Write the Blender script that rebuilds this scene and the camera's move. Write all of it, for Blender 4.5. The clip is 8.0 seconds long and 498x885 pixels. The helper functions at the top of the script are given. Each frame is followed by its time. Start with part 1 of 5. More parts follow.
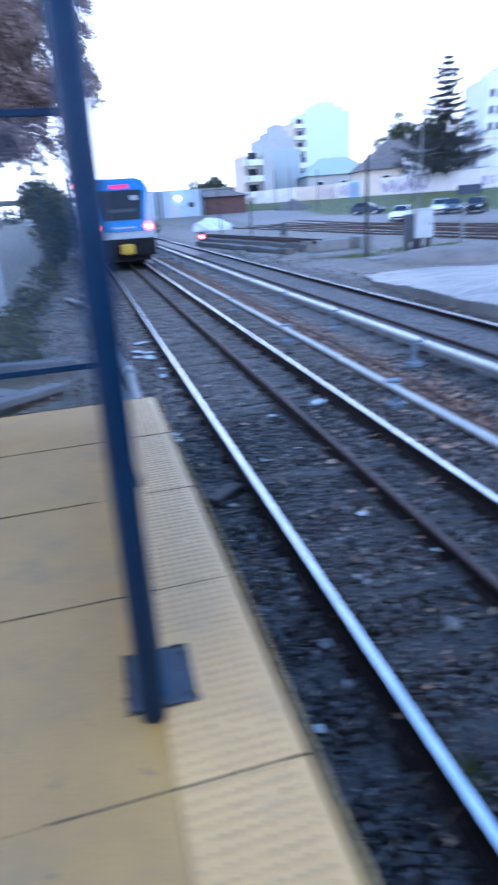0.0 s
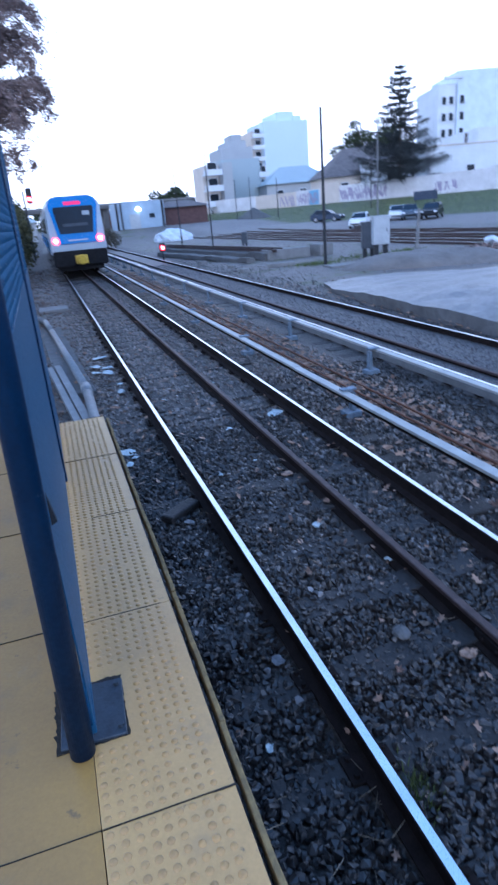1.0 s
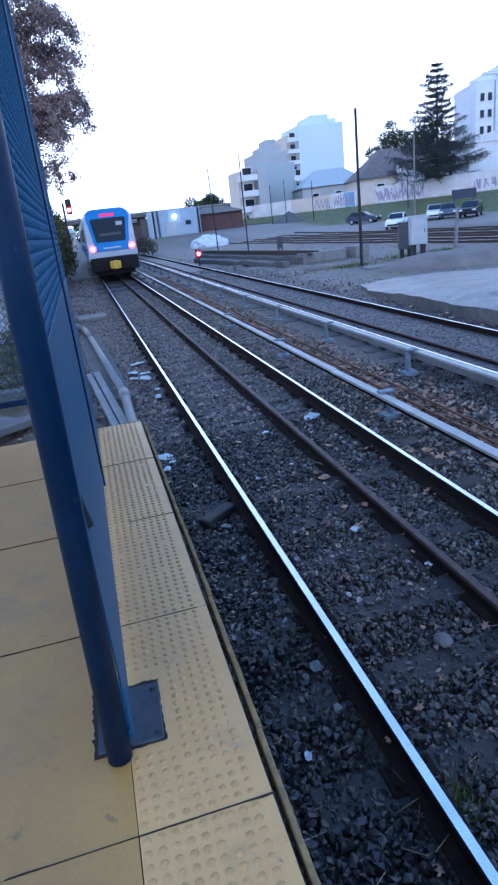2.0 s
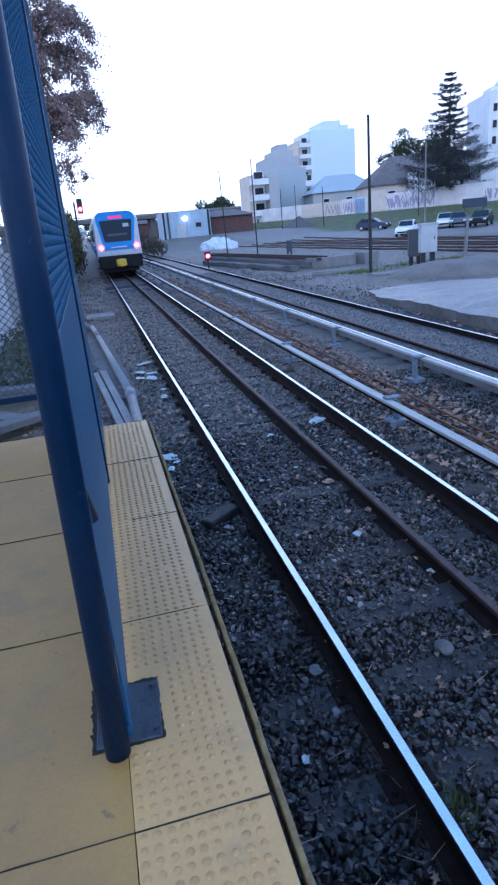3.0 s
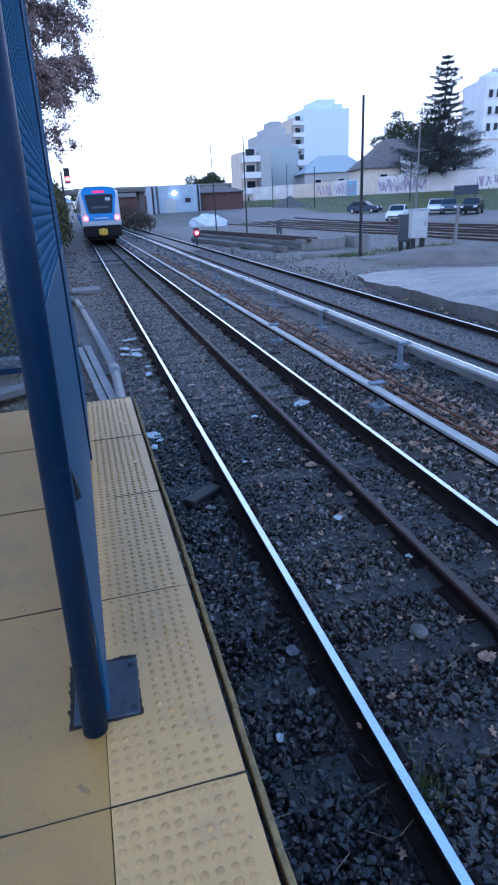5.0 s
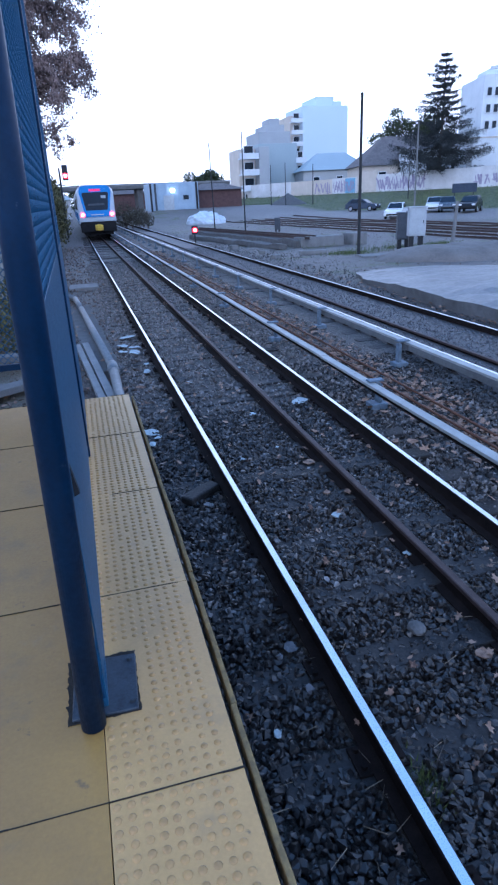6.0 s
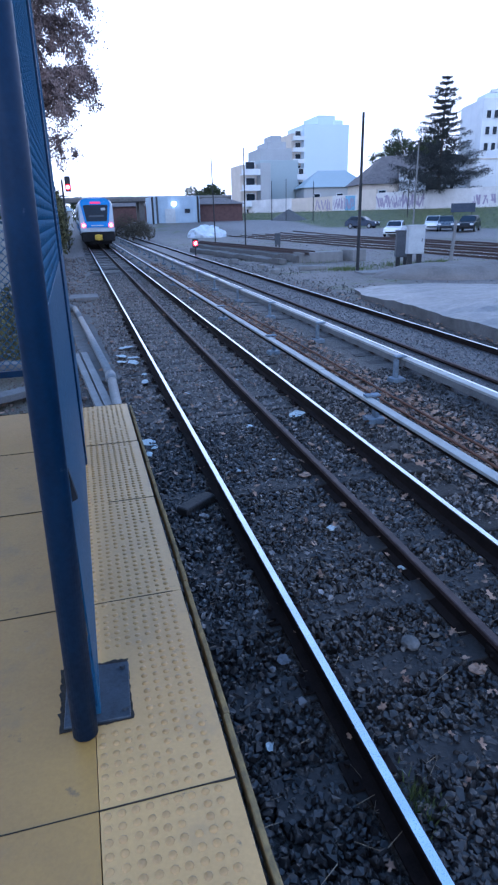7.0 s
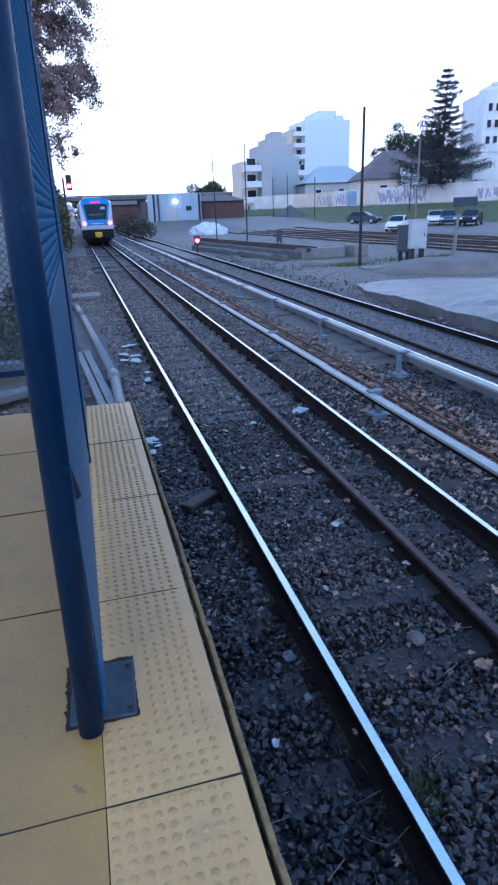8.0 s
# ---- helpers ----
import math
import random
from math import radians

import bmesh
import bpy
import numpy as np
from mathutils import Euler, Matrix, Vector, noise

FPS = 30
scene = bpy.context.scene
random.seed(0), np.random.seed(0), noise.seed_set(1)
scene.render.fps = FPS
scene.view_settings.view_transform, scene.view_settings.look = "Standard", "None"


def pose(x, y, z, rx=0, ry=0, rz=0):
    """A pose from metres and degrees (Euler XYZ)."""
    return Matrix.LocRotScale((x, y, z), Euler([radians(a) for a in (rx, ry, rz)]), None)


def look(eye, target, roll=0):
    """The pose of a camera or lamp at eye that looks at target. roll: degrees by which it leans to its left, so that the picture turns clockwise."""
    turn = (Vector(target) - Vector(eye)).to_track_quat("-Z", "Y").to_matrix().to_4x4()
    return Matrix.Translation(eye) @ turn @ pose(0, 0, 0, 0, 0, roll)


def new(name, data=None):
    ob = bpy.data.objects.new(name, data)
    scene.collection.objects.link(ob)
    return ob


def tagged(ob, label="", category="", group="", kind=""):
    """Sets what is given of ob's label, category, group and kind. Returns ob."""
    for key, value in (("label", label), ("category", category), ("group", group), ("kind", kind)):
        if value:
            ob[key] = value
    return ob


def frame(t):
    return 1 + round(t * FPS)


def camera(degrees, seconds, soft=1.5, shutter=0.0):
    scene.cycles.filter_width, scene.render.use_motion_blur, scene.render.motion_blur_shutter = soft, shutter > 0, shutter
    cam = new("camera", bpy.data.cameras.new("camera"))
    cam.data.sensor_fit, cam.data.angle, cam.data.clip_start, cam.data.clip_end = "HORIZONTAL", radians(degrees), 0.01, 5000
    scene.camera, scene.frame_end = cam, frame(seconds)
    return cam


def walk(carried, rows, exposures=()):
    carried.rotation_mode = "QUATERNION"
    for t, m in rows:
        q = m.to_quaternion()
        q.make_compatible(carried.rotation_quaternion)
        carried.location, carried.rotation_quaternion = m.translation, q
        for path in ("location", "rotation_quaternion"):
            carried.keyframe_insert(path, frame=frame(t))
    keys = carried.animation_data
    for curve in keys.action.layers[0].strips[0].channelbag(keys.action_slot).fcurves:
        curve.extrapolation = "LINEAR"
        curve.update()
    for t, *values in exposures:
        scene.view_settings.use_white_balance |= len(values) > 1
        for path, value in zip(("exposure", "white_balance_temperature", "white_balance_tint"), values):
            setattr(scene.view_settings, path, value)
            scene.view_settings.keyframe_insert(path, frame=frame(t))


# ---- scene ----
cam = camera(44.9, 8.0, soft=2.3, shutter=1.0)
PATH = [
    (0, (-1.218, -0.217, 2.353), (-0.778, 1.592, 1.622), -3.9),
    (0.1, (-1.165, -0.24, 2.372), (-0.685, 1.554, 1.628), -3.4),
    (0.2, (-1.163, -0.234, 2.394), (-0.67, 1.539, 1.613), -4.3),
    (0.5, (-1.06, -0.234, 2.364), (-0.506, 1.515, 1.568), -6.5),
    (1, (-1.052, -0.241, 2.401), (-0.516, 1.548, 1.687), -5.0),
    (1.5, (-1.06, -0.227, 2.4), (-0.583, 1.586, 1.703), -5.0),
    (2, (-1.042, -0.223, 2.389), (-0.62, 1.606, 1.699), -6.7),
    (3.3, (-1.054, -0.224, 2.372), (-0.626, 1.609, 1.695), -4.5),
    (3.5, (-1.046, -0.224, 2.367), (-0.587, 1.59, 1.663), -3.7),
    (4, (-1.047, -0.204, 2.36), (-0.571, 1.587, 1.608), -3.8),
    (4.5, (-1.058, -0.208, 2.379), (-0.603, 1.593, 1.637), -2.9),
    (6, (-1.063, -0.215, 2.375), (-0.601, 1.581, 1.626), -2.7),
    (6.5, (-1.069, -0.213, 2.358), (-0.537, 1.553, 1.584), -0.4),
    (7, (-1.074, -0.228, 2.368), (-0.594, 1.579, 1.659), -1.4),
    (7.5, (-1.077, -0.23, 2.36), (-0.588, 1.575, 1.65), -1.2),
    (8, (-1.071, -0.227, 2.366), (-0.604, 1.58, 1.648), -2.1),
]
walk(cam, [(t, look(eye, target, roll)) for t, eye, target, roll in PATH], [(0.0, 1.14, 5060, 13), (0.5, 0.83, 5060, 13), (1.0, 0.66, 5060, 13), (2.0, 0.54, 5060, 13), (8.0, 0.50, 5060, 13)])


# ---- world, sun, exposure ----
world = bpy.data.worlds.new("dusk_sky")
scene.world = world
world.use_nodes = True
wn, wl = world.node_tree.nodes, world.node_tree.links
sky = wn.new("ShaderNodeTexSky")
sky.sky_type = "NISHITA"
sky.sun_disc = False
sky.sun_elevation = radians(9)
sky.sun_rotation = radians(-25)
sky.dust_density = 2.5
sky.ozone_density = 2.0
haze = wn.new("ShaderNodeMix")
haze.data_type = "RGBA"
haze.inputs["Factor"].default_value = 0.88
wl.new(sky.outputs[0], haze.inputs["A"])
# thin high cloud: white near the horizon, bluer and dimmer overhead
where = wn.new("ShaderNodeTexCoord")
up = wn.new("ShaderNodeSeparateXYZ")
wl.new(where.outputs["Generated"], up.inputs[0])
rise = wn.new("ShaderNodeMapRange")
rise.inputs["From Min"].default_value, rise.inputs["From Max"].default_value = 0.12, 0.75
rise.interpolation_type = "SMOOTHSTEP"
wl.new(up.outputs["Z"], rise.inputs["Value"])
cloud = wn.new("ShaderNodeMix")
cloud.data_type = "RGBA"
cloud.inputs["A"].default_value, cloud.inputs["B"].default_value = (15.5, 16.0, 18.0, 1), (3.2, 5.6, 9.8, 1)
wl.new(rise.outputs["Result"], cloud.inputs["Factor"])
wl.new(cloud.outputs["Result"], haze.inputs["B"])
background = wn["Background"]
background.inputs["Strength"].default_value = 0.1
wl.new(haze.outputs["Result"], background.inputs["Color"])
sun = new("sun", bpy.data.lights.new("sun", "SUN"))
sun.data.energy = 0.5
sun.data.angle = radians(25)
sun.data.color = (1.0, 0.95, 0.9)
sun.matrix_world = look((-20, -40, 30), (0, 0, 0))
scene.view_settings.exposure = 0.0


# ---- materials ----
def material(name, colour, colour2=None, rough=0.7, metal=0.0, scale=6.0, fine=60.0, bump=0.2, depth=0.01, mix=0.5, rand=0.0, island=0.0, spec=0.22):
    """Two scales of noise between two colours, with fine relief."""
    m = bpy.data.materials.new(name)
    m.use_nodes = True
    n, l = m.node_tree.nodes, m.node_tree.links
    b = n["Principled BSDF"]
    co = n.new("ShaderNodeTexCoord")
    c2 = colour2 or tuple(c * 0.55 for c in colour)
    big = n.new("ShaderNodeTexNoise")
    big.inputs["Scale"].default_value, big.inputs["Detail"].default_value, big.inputs["Roughness"].default_value = scale, 6, 0.65
    small = n.new("ShaderNodeTexNoise")
    small.inputs["Scale"].default_value, small.inputs["Detail"].default_value = fine, 4
    l.new(co.outputs["Object"], big.inputs["Vector"])
    l.new(co.outputs["Object"], small.inputs["Vector"])
    add = n.new("ShaderNodeMath")
    add.operation = "MULTIPLY_ADD"
    l.new(small.outputs["Fac"], add.inputs[0])
    add.inputs[1].default_value = 0.5
    l.new(big.outputs["Fac"], add.inputs[2])
    ramp = n.new("ShaderNodeMapRange")
    ramp.inputs["From Min"].default_value, ramp.inputs["From Max"].default_value = 0.75 - 0.35 * mix - 0.1, 0.75 + 0.35 * mix
    l.new(add.outputs[0], ramp.inputs["Value"])
    out = ramp.outputs["Result"]
    if rand or island:
        pick = n.new("ShaderNodeObjectInfo" if rand else "ShaderNodeNewGeometry")
        shift = n.new("ShaderNodeMath")
        shift.operation = "MULTIPLY_ADD"
        l.new(pick.outputs["Random" if rand else "Random Per Island"], shift.inputs[0])
        shift.inputs[1].default_value = rand or island
        sub = n.new("ShaderNodeMath")
        sub.operation = "SUBTRACT"
        l.new(out, sub.inputs[0])
        sub.inputs[1].default_value = (rand or island) / 2
        l.new(sub.outputs[0], shift.inputs[2])
        shift.use_clamp = True
        out = shift.outputs[0]
    mixn = n.new("ShaderNodeMix")
    mixn.data_type = "RGBA"
    mixn.inputs["A"].default_value, mixn.inputs["B"].default_value = (*c2, 1), (*colour, 1)
    l.new(out, mixn.inputs["Factor"])
    l.new(mixn.outputs["Result"], b.inputs["Base Color"])
    rr = n.new("ShaderNodeMapRange")
    rr.inputs["To Min"].default_value, rr.inputs["To Max"].default_value = min(1, rough + 0.12), max(0.02, rough - 0.12)
    l.new(small.outputs["Fac"], rr.inputs["Value"])
    l.new(rr.outputs["Result"], b.inputs["Roughness"])
    b.inputs["Metallic"].default_value = metal
    b.inputs["Specular IOR Level"].default_value = spec
    if bump:
        bn = n.new("ShaderNodeBump")
        bn.inputs["Strength"].default_value, bn.inputs["Distance"].default_value = bump, depth
        l.new(add.outputs[0], bn.inputs["Height"])
        l.new(bn.outputs["Normal"], b.inputs["Normal"])
    return m


def glow(name, colour, strength):
    m = bpy.data.materials.new(name)
    m.use_nodes = True
    b = m.node_tree.nodes["Principled BSDF"]
    b.inputs["Base Color"].default_value = (*[c * 0.5 for c in colour], 1)
    b.inputs["Emission Color"].default_value = (*colour, 1)
    b.inputs["Emission Strength"].default_value = strength
    return m


YELLOW = material("worn_yellow_paint", (0.37, 0.205, 0.046), (0.24, 0.132, 0.036), 0.42, scale=1.8, fine=90, bump=0.12, depth=0.004, mix=0.8, rand=0.06, spec=0.5)
YELLOW_DOT = material("pale_yellow_tactile_paint", (0.56, 0.325, 0.105), (0.38, 0.22, 0.07), 0.38, scale=1.8, fine=90, bump=0.12, depth=0.003, mix=0.8, rand=0.06, spec=0.65)
WORN_DOT = material("scuffed_dots", (0.45, 0.26, 0.085), (0.27, 0.157, 0.055), 0.45, scale=12, fine=90, bump=0.12, depth=0.002, mix=0.9, island=0.3, spec=0.5)
YELLOW_EDGE = material("weathered_yellow_edging", (0.30, 0.205, 0.08), (0.06, 0.052, 0.04), 0.85, scale=14, fine=60, bump=0.5, depth=0.006, mix=0.8)
CONCRETE = material("grey_concrete", (0.24, 0.24, 0.24), (0.11, 0.11, 0.108), 0.85, scale=3, fine=50, bump=0.35, depth=0.006, mix=0.9, rand=0.2)
DARK_CONCRETE = material("dark_stained_concrete", (0.15, 0.148, 0.148), (0.05, 0.049, 0.048), 0.9, scale=3, fine=40, bump=0.4, depth=0.01, mix=0.9)
GRIME = material("black_grime", (0.035, 0.03, 0.025), (0.012, 0.011, 0.01), 0.9, scale=30, fine=120, bump=0.5, depth=0.004)
APRON = material("smooth_worn_concrete", (0.165, 0.165, 0.17), (0.075, 0.073, 0.073), 0.42, scale=0.8, fine=9, bump=0.3, depth=0.02, mix=0.9, spec=0.45)
BLUE_PAINT = material("chipped_navy_paint", (0.0045, 0.023, 0.062), (0.0025, 0.011, 0.031), 0.45, scale=9, fine=70, bump=0.22, depth=0.003, mix=0.8, spec=0.14)
# lighter copy of the fence blue: skylight from the track side is coloured in
BLUE_LIGHT = material("skylit_blue_paint", (0.013, 0.075, 0.155), (0.008, 0.042, 0.095), 0.45, scale=12, fine=80, bump=0.3, depth=0.003, mix=0.8, spec=0.2)
PLATE = material("grimy_blue_grey_steel", (0.06, 0.075, 0.095), (0.018, 0.021, 0.026), 0.45, 0.2, scale=18, fine=120, bump=0.3, depth=0.003, mix=0.9)
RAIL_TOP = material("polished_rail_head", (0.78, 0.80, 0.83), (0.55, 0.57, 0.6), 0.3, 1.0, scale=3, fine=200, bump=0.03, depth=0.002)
# rust taken nearly to black: shade below the rail head is in its colour
RAIL_SIDE = material("shaded_rusted_rail_web", (0.018, 0.013, 0.012), (0.006, 0.005, 0.005), 0.9, 0.0, scale=14, fine=90, bump=0.4, depth=0.004, spec=0.1)
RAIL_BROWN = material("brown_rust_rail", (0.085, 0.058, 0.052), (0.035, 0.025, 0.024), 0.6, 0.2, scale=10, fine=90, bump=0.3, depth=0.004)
RUST = material("orange_rust", (0.17, 0.078, 0.045), (0.05, 0.027, 0.02), 0.75, 0.1, scale=18, fine=80, bump=0.4, depth=0.004, mix=0.8)
SLEEPER = material("weathered_timber_sleeper", (0.034, 0.031, 0.030), (0.009, 0.008, 0.008), 0.65, scale=5, fine=40, bump=0.7, depth=0.012, mix=0.9, rand=0.5, spec=0.35)
# near stones darker, far ones paler: low-angle sky sheen is in the colour
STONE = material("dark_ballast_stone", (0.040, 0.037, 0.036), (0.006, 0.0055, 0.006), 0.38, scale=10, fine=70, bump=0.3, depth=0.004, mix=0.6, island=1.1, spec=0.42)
STONE_FAR = material("far_ballast_stone_sheen", (0.21, 0.19, 0.18), (0.05, 0.045, 0.043), 0.4, scale=10, fine=70, bump=0.3, depth=0.004, mix=0.6, island=1.0, spec=0.6)
DIRT_CLOD = material("brown_dirt_clod", (0.16, 0.125, 0.105), (0.05, 0.042, 0.038), 0.85, scale=10, fine=70, bump=0.4, depth=0.006, mix=0.6, island=1.1)
STONE_PALE = material("paler_ballast_stone", (0.17, 0.17, 0.18), (0.05, 0.05, 0.055), 0.65, scale=10, fine=70, bump=0.4, depth=0.006, mix=0.6, island=1.0)
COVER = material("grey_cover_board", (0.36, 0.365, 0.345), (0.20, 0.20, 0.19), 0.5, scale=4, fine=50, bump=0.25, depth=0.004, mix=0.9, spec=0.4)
# darker copy of the cover grey, with the upright sides' shade in the colour
COVER_SIDE = material("shaded_grey_cover_side", (0.15, 0.155, 0.16), (0.06, 0.062, 0.065), 0.7, scale=4, fine=50, bump=0.25, depth=0.004, mix=0.9)
GALV = material("galvanised_steel", (0.21, 0.225, 0.235), (0.10, 0.107, 0.115), 0.5, 0.3, scale=12, fine=90, bump=0.1, depth=0.002)
BRACKET = material("blue_grey_bracket_paint", (0.16, 0.21, 0.27), (0.07, 0.085, 0.1), 0.6, scale=12, fine=70, bump=0.2, depth=0.003)
LEAF_BROWN = material("fallen_brown_leaf", (0.33, 0.215, 0.15), (0.09, 0.052, 0.038), 0.7, scale=10, fine=50, bump=0.2, island=1.0, mix=0.5)
LEAF_TREE = material("autumn_tree_leaf", (0.30, 0.22, 0.20), (0.12, 0.09, 0.085), 0.75, scale=2, fine=20, bump=0, island=1.0, mix=0.6)
LEAF_BUSH = material("brown_olive_leaf", (0.085, 0.075, 0.05), (0.025, 0.023, 0.018), 0.75, scale=2, fine=20, bump=0, island=0.9, mix=0.6)
LEAF_GREEN = material("dark_green_leaf", (0.06, 0.075, 0.035), (0.018, 0.026, 0.016), 0.7, scale=2, fine=20, bump=0, island=0.9, mix=0.6)
LEAF_HEDGE = material("olive_hedge_leaf", (0.11, 0.10, 0.04), (0.022, 0.024, 0.014), 0.75, scale=2, fine=20, bump=0, island=0.9, mix=0.6)
NEEDLE = material("dark_conifer_needles", (0.05, 0.055, 0.055), (0.016, 0.02, 0.022), 0.8, scale=2, fine=20, bump=0, island=0.8, mix=0.6)
GRASS = material("short_green_grass", (0.11, 0.145, 0.045), (0.055, 0.068, 0.027), 0.8, scale=1.5, fine=15, bump=0, island=0.8, mix=0.8)
BARK = material("grey_brown_bark", (0.10, 0.08, 0.065), (0.04, 0.03, 0.027), 0.9, scale=5, fine=25, bump=0.8, depth=0.02)
PAPER = material("pale_paper_litter", (0.42, 0.47, 0.48), (0.26, 0.29, 0.30), 0.7, scale=15, fine=60, bump=0.2, rand=0.5)
STICK = material("dry_straw", (0.26, 0.21, 0.15), (0.11, 0.09, 0.07), 0.8, scale=10, fine=60, bump=0.2, island=0.8)
TRAIN_BLUE = material("glossy_train_blue", (0.012, 0.19, 0.52), (0.01, 0.15, 0.43), 0.25, scale=1, fine=10, bump=0.02, spec=0.45)
TRAIN_WHITE = material("glossy_train_white", (0.40, 0.46, 0.52), (0.32, 0.37, 0.43), 0.3, scale=1, fine=10, bump=0.02, spec=0.4)
TRAIN_DARK = material("sooty_underframe", (0.016, 0.016, 0.018), (0.006, 0.006, 0.007), 0.85, scale=4, fine=30, bump=0.4)
GLASS = material("dark_window_glass", (0.012, 0.02, 0.032), (0.008, 0.012, 0.018), 0.12, scale=1, fine=5, bump=0, spec=0.22)
RUBBER = material("black_rubber", (0.018, 0.018, 0.018), None, 0.85, scale=10, fine=60, bump=0.1)
COUPLER_Y = material("yellow_coupler_paint", (0.62, 0.42, 0.05), (0.35, 0.24, 0.04), 0.55, scale=8, fine=40, bump=0.1)
TAIL_RED = glow("lit_tail_lamp", (1.0, 0.10, 0.14), 2.5)
TAIL_CORE = glow("lit_tail_lamp_core", (1.0, 0.62, 0.62), 4.0)
SIGN_RED = glow("lit_red_led_sign", (1.0, 0.02, 0.16), 0.45)
SIGNAL_RED = glow("lit_red_signal", (1.0, 0.012, 0.03), 2.6)
FLOOD = glow("lit_floodlight", (0.95, 0.97, 1.0), 9.0)
WALL_PALE = material("pale_rendered_wall", (0.70, 0.72, 0.74), (0.52, 0.54, 0.57), 0.85, scale=0.5, fine=6, bump=0.1, mix=0.8)
WALL_GREY = material("grey_rendered_wall", (0.40, 0.41, 0.42), (0.32, 0.33, 0.34), 0.85, scale=0.3, fine=5, bump=0.1, mix=0.8)
WALL_PALE_GREY = material("light_grey_render", (0.37, 0.43, 0.45), (0.31, 0.36, 0.38), 0.85, scale=0.1, fine=3, bump=0.05, mix=1.0)
WALL_CREAM = material("cream_rendered_wall", (0.62, 0.55, 0.48), (0.45, 0.39, 0.33), 0.85, scale=0.6, fine=8, bump=0.1, mix=0.8)
WALL_DIRTY = material("stained_white_wall", (0.74, 0.73, 0.73), (0.40, 0.38, 0.37), 0.88, scale=0.45, fine=7, bump=0.15, mix=0.9)
BRICK_RED = material("dull_red_brick", (0.12, 0.07, 0.065), (0.06, 0.04, 0.04), 0.9, scale=2, fine=12, bump=0.2)
ROOF = material("grey_brown_roof_tile", (0.17, 0.15, 0.145), (0.09, 0.08, 0.078), 0.85, scale=2, fine=14, bump=0.5, depth=0.05)
TOWER = material("pale_blue_render", (0.60, 0.68, 0.76), (0.54, 0.62, 0.7), 0.85, scale=0.08, fine=3, bump=0.05, mix=1.0)
SIDING = material("white_ribbed_sheet", (0.66, 0.72, 0.78), (0.5, 0.55, 0.6), 0.5, scale=0.6, fine=8, bump=0.1)
SHED_SHEET = material("bluish_ribbed_sheet", (0.36, 0.45, 0.54), (0.25, 0.32, 0.40), 0.5, scale=0.6, fine=8, bump=0.1)
SPRAY = material("purple_grey_spray_paint", (0.36, 0.31, 0.40), (0.22, 0.19, 0.27), 0.8, scale=3, fine=20, bump=0)
SPRAY_BLUE = material("light_blue_spray_paint", (0.22, 0.42, 0.58), (0.17, 0.33, 0.47), 0.8, scale=3, fine=20, bump=0)
TARP = material("pale_plastic_heap", (0.62, 0.67, 0.72), (0.36, 0.40, 0.45), 0.5, scale=2, fine=12, bump=0.5, depth=0.05)
CABINET = material("light_grey_cabinet", (0.42, 0.45, 0.47), (0.30, 0.32, 0.34), 0.55, scale=3, fine=30, bump=0.1)
CABINET_DARK = material("slate_grey_cabinet", (0.075, 0.085, 0.10), (0.04, 0.045, 0.055), 0.6, scale=3, fine=30, bump=0.1)
BLACK_STEEL = material("black_painted_steel", (0.03, 0.032, 0.036), (0.016, 0.017, 0.02), 0.55, scale=6, fine=40, bump=0.15)
RUBBLE = material("brick_rubble", (0.26, 0.19, 0.17), (0.08, 0.07, 0.07), 0.9, scale=4, fine=30, bump=0.3, island=1.0)
CHROME = material("bright_wheel_rim", (0.5, 0.5, 0.52), (0.35, 0.35, 0.36), 0.35, 0.8, scale=6, fine=40, bump=0)
CAR_WHITE = material("white_car_paint", (0.72, 0.74, 0.76), (0.62, 0.64, 0.66), 0.25, scale=1, fine=9, bump=0, spec=0.45)
CAR_SLATE = material("slate_blue_car_paint", (0.07, 0.095, 0.13), (0.055, 0.075, 0.1), 0.28, 0.1, scale=1, fine=9, bump=0, spec=0.3)
CAR_NAVY = material("navy_car_paint", (0.03, 0.045, 0.075), (0.022, 0.032, 0.055), 0.25, scale=1, fine=9, bump=0, spec=0.3)
CAR_BLACK = material("black_car_paint", (0.018, 0.02, 0.024), (0.012, 0.013, 0.016), 0.22, scale=1, fine=9, bump=0, spec=0.15)
LAMP_CLEAR = material("clear_lamp_lens", (0.7, 0.72, 0.75), (0.6, 0.62, 0.65), 0.15, scale=2, fine=9, bump=0)


def stain(m, scale, low, high, colour, seed):
    """Blotches of dirt with a shape of their own over a material's colour."""
    n, l = m.node_tree.nodes, m.node_tree.links
    b = n["Principled BSDF"]
    under = b.inputs["Base Color"].links[0].from_socket
    geo = n.new("ShaderNodeNewGeometry")
    spot = n.new("ShaderNodeTexNoise")
    spot.noise_dimensions = "4D"
    spot.inputs["W"].default_value = seed
    spot.inputs["Scale"].default_value, spot.inputs["Detail"].default_value, spot.inputs["Roughness"].default_value = scale, 7, 0.7
    l.new(geo.outputs["Position"], spot.inputs["Vector"])
    edge = n.new("ShaderNodeMapRange")
    edge.interpolation_type = "SMOOTHSTEP"
    edge.inputs["From Min"].default_value, edge.inputs["From Max"].default_value = low, high
    edge.inputs["To Max"].default_value = 0.75
    l.new(spot.outputs["Fac"], edge.inputs["Value"])
    over = n.new("ShaderNodeMix")
    over.data_type = "RGBA"
    over.inputs["B"].default_value = (*colour, 1)
    l.new(edge.outputs["Result"], over.inputs["Factor"])
    l.new(under, over.inputs["A"])
    l.new(over.outputs["Result"], b.inputs["Base Color"])


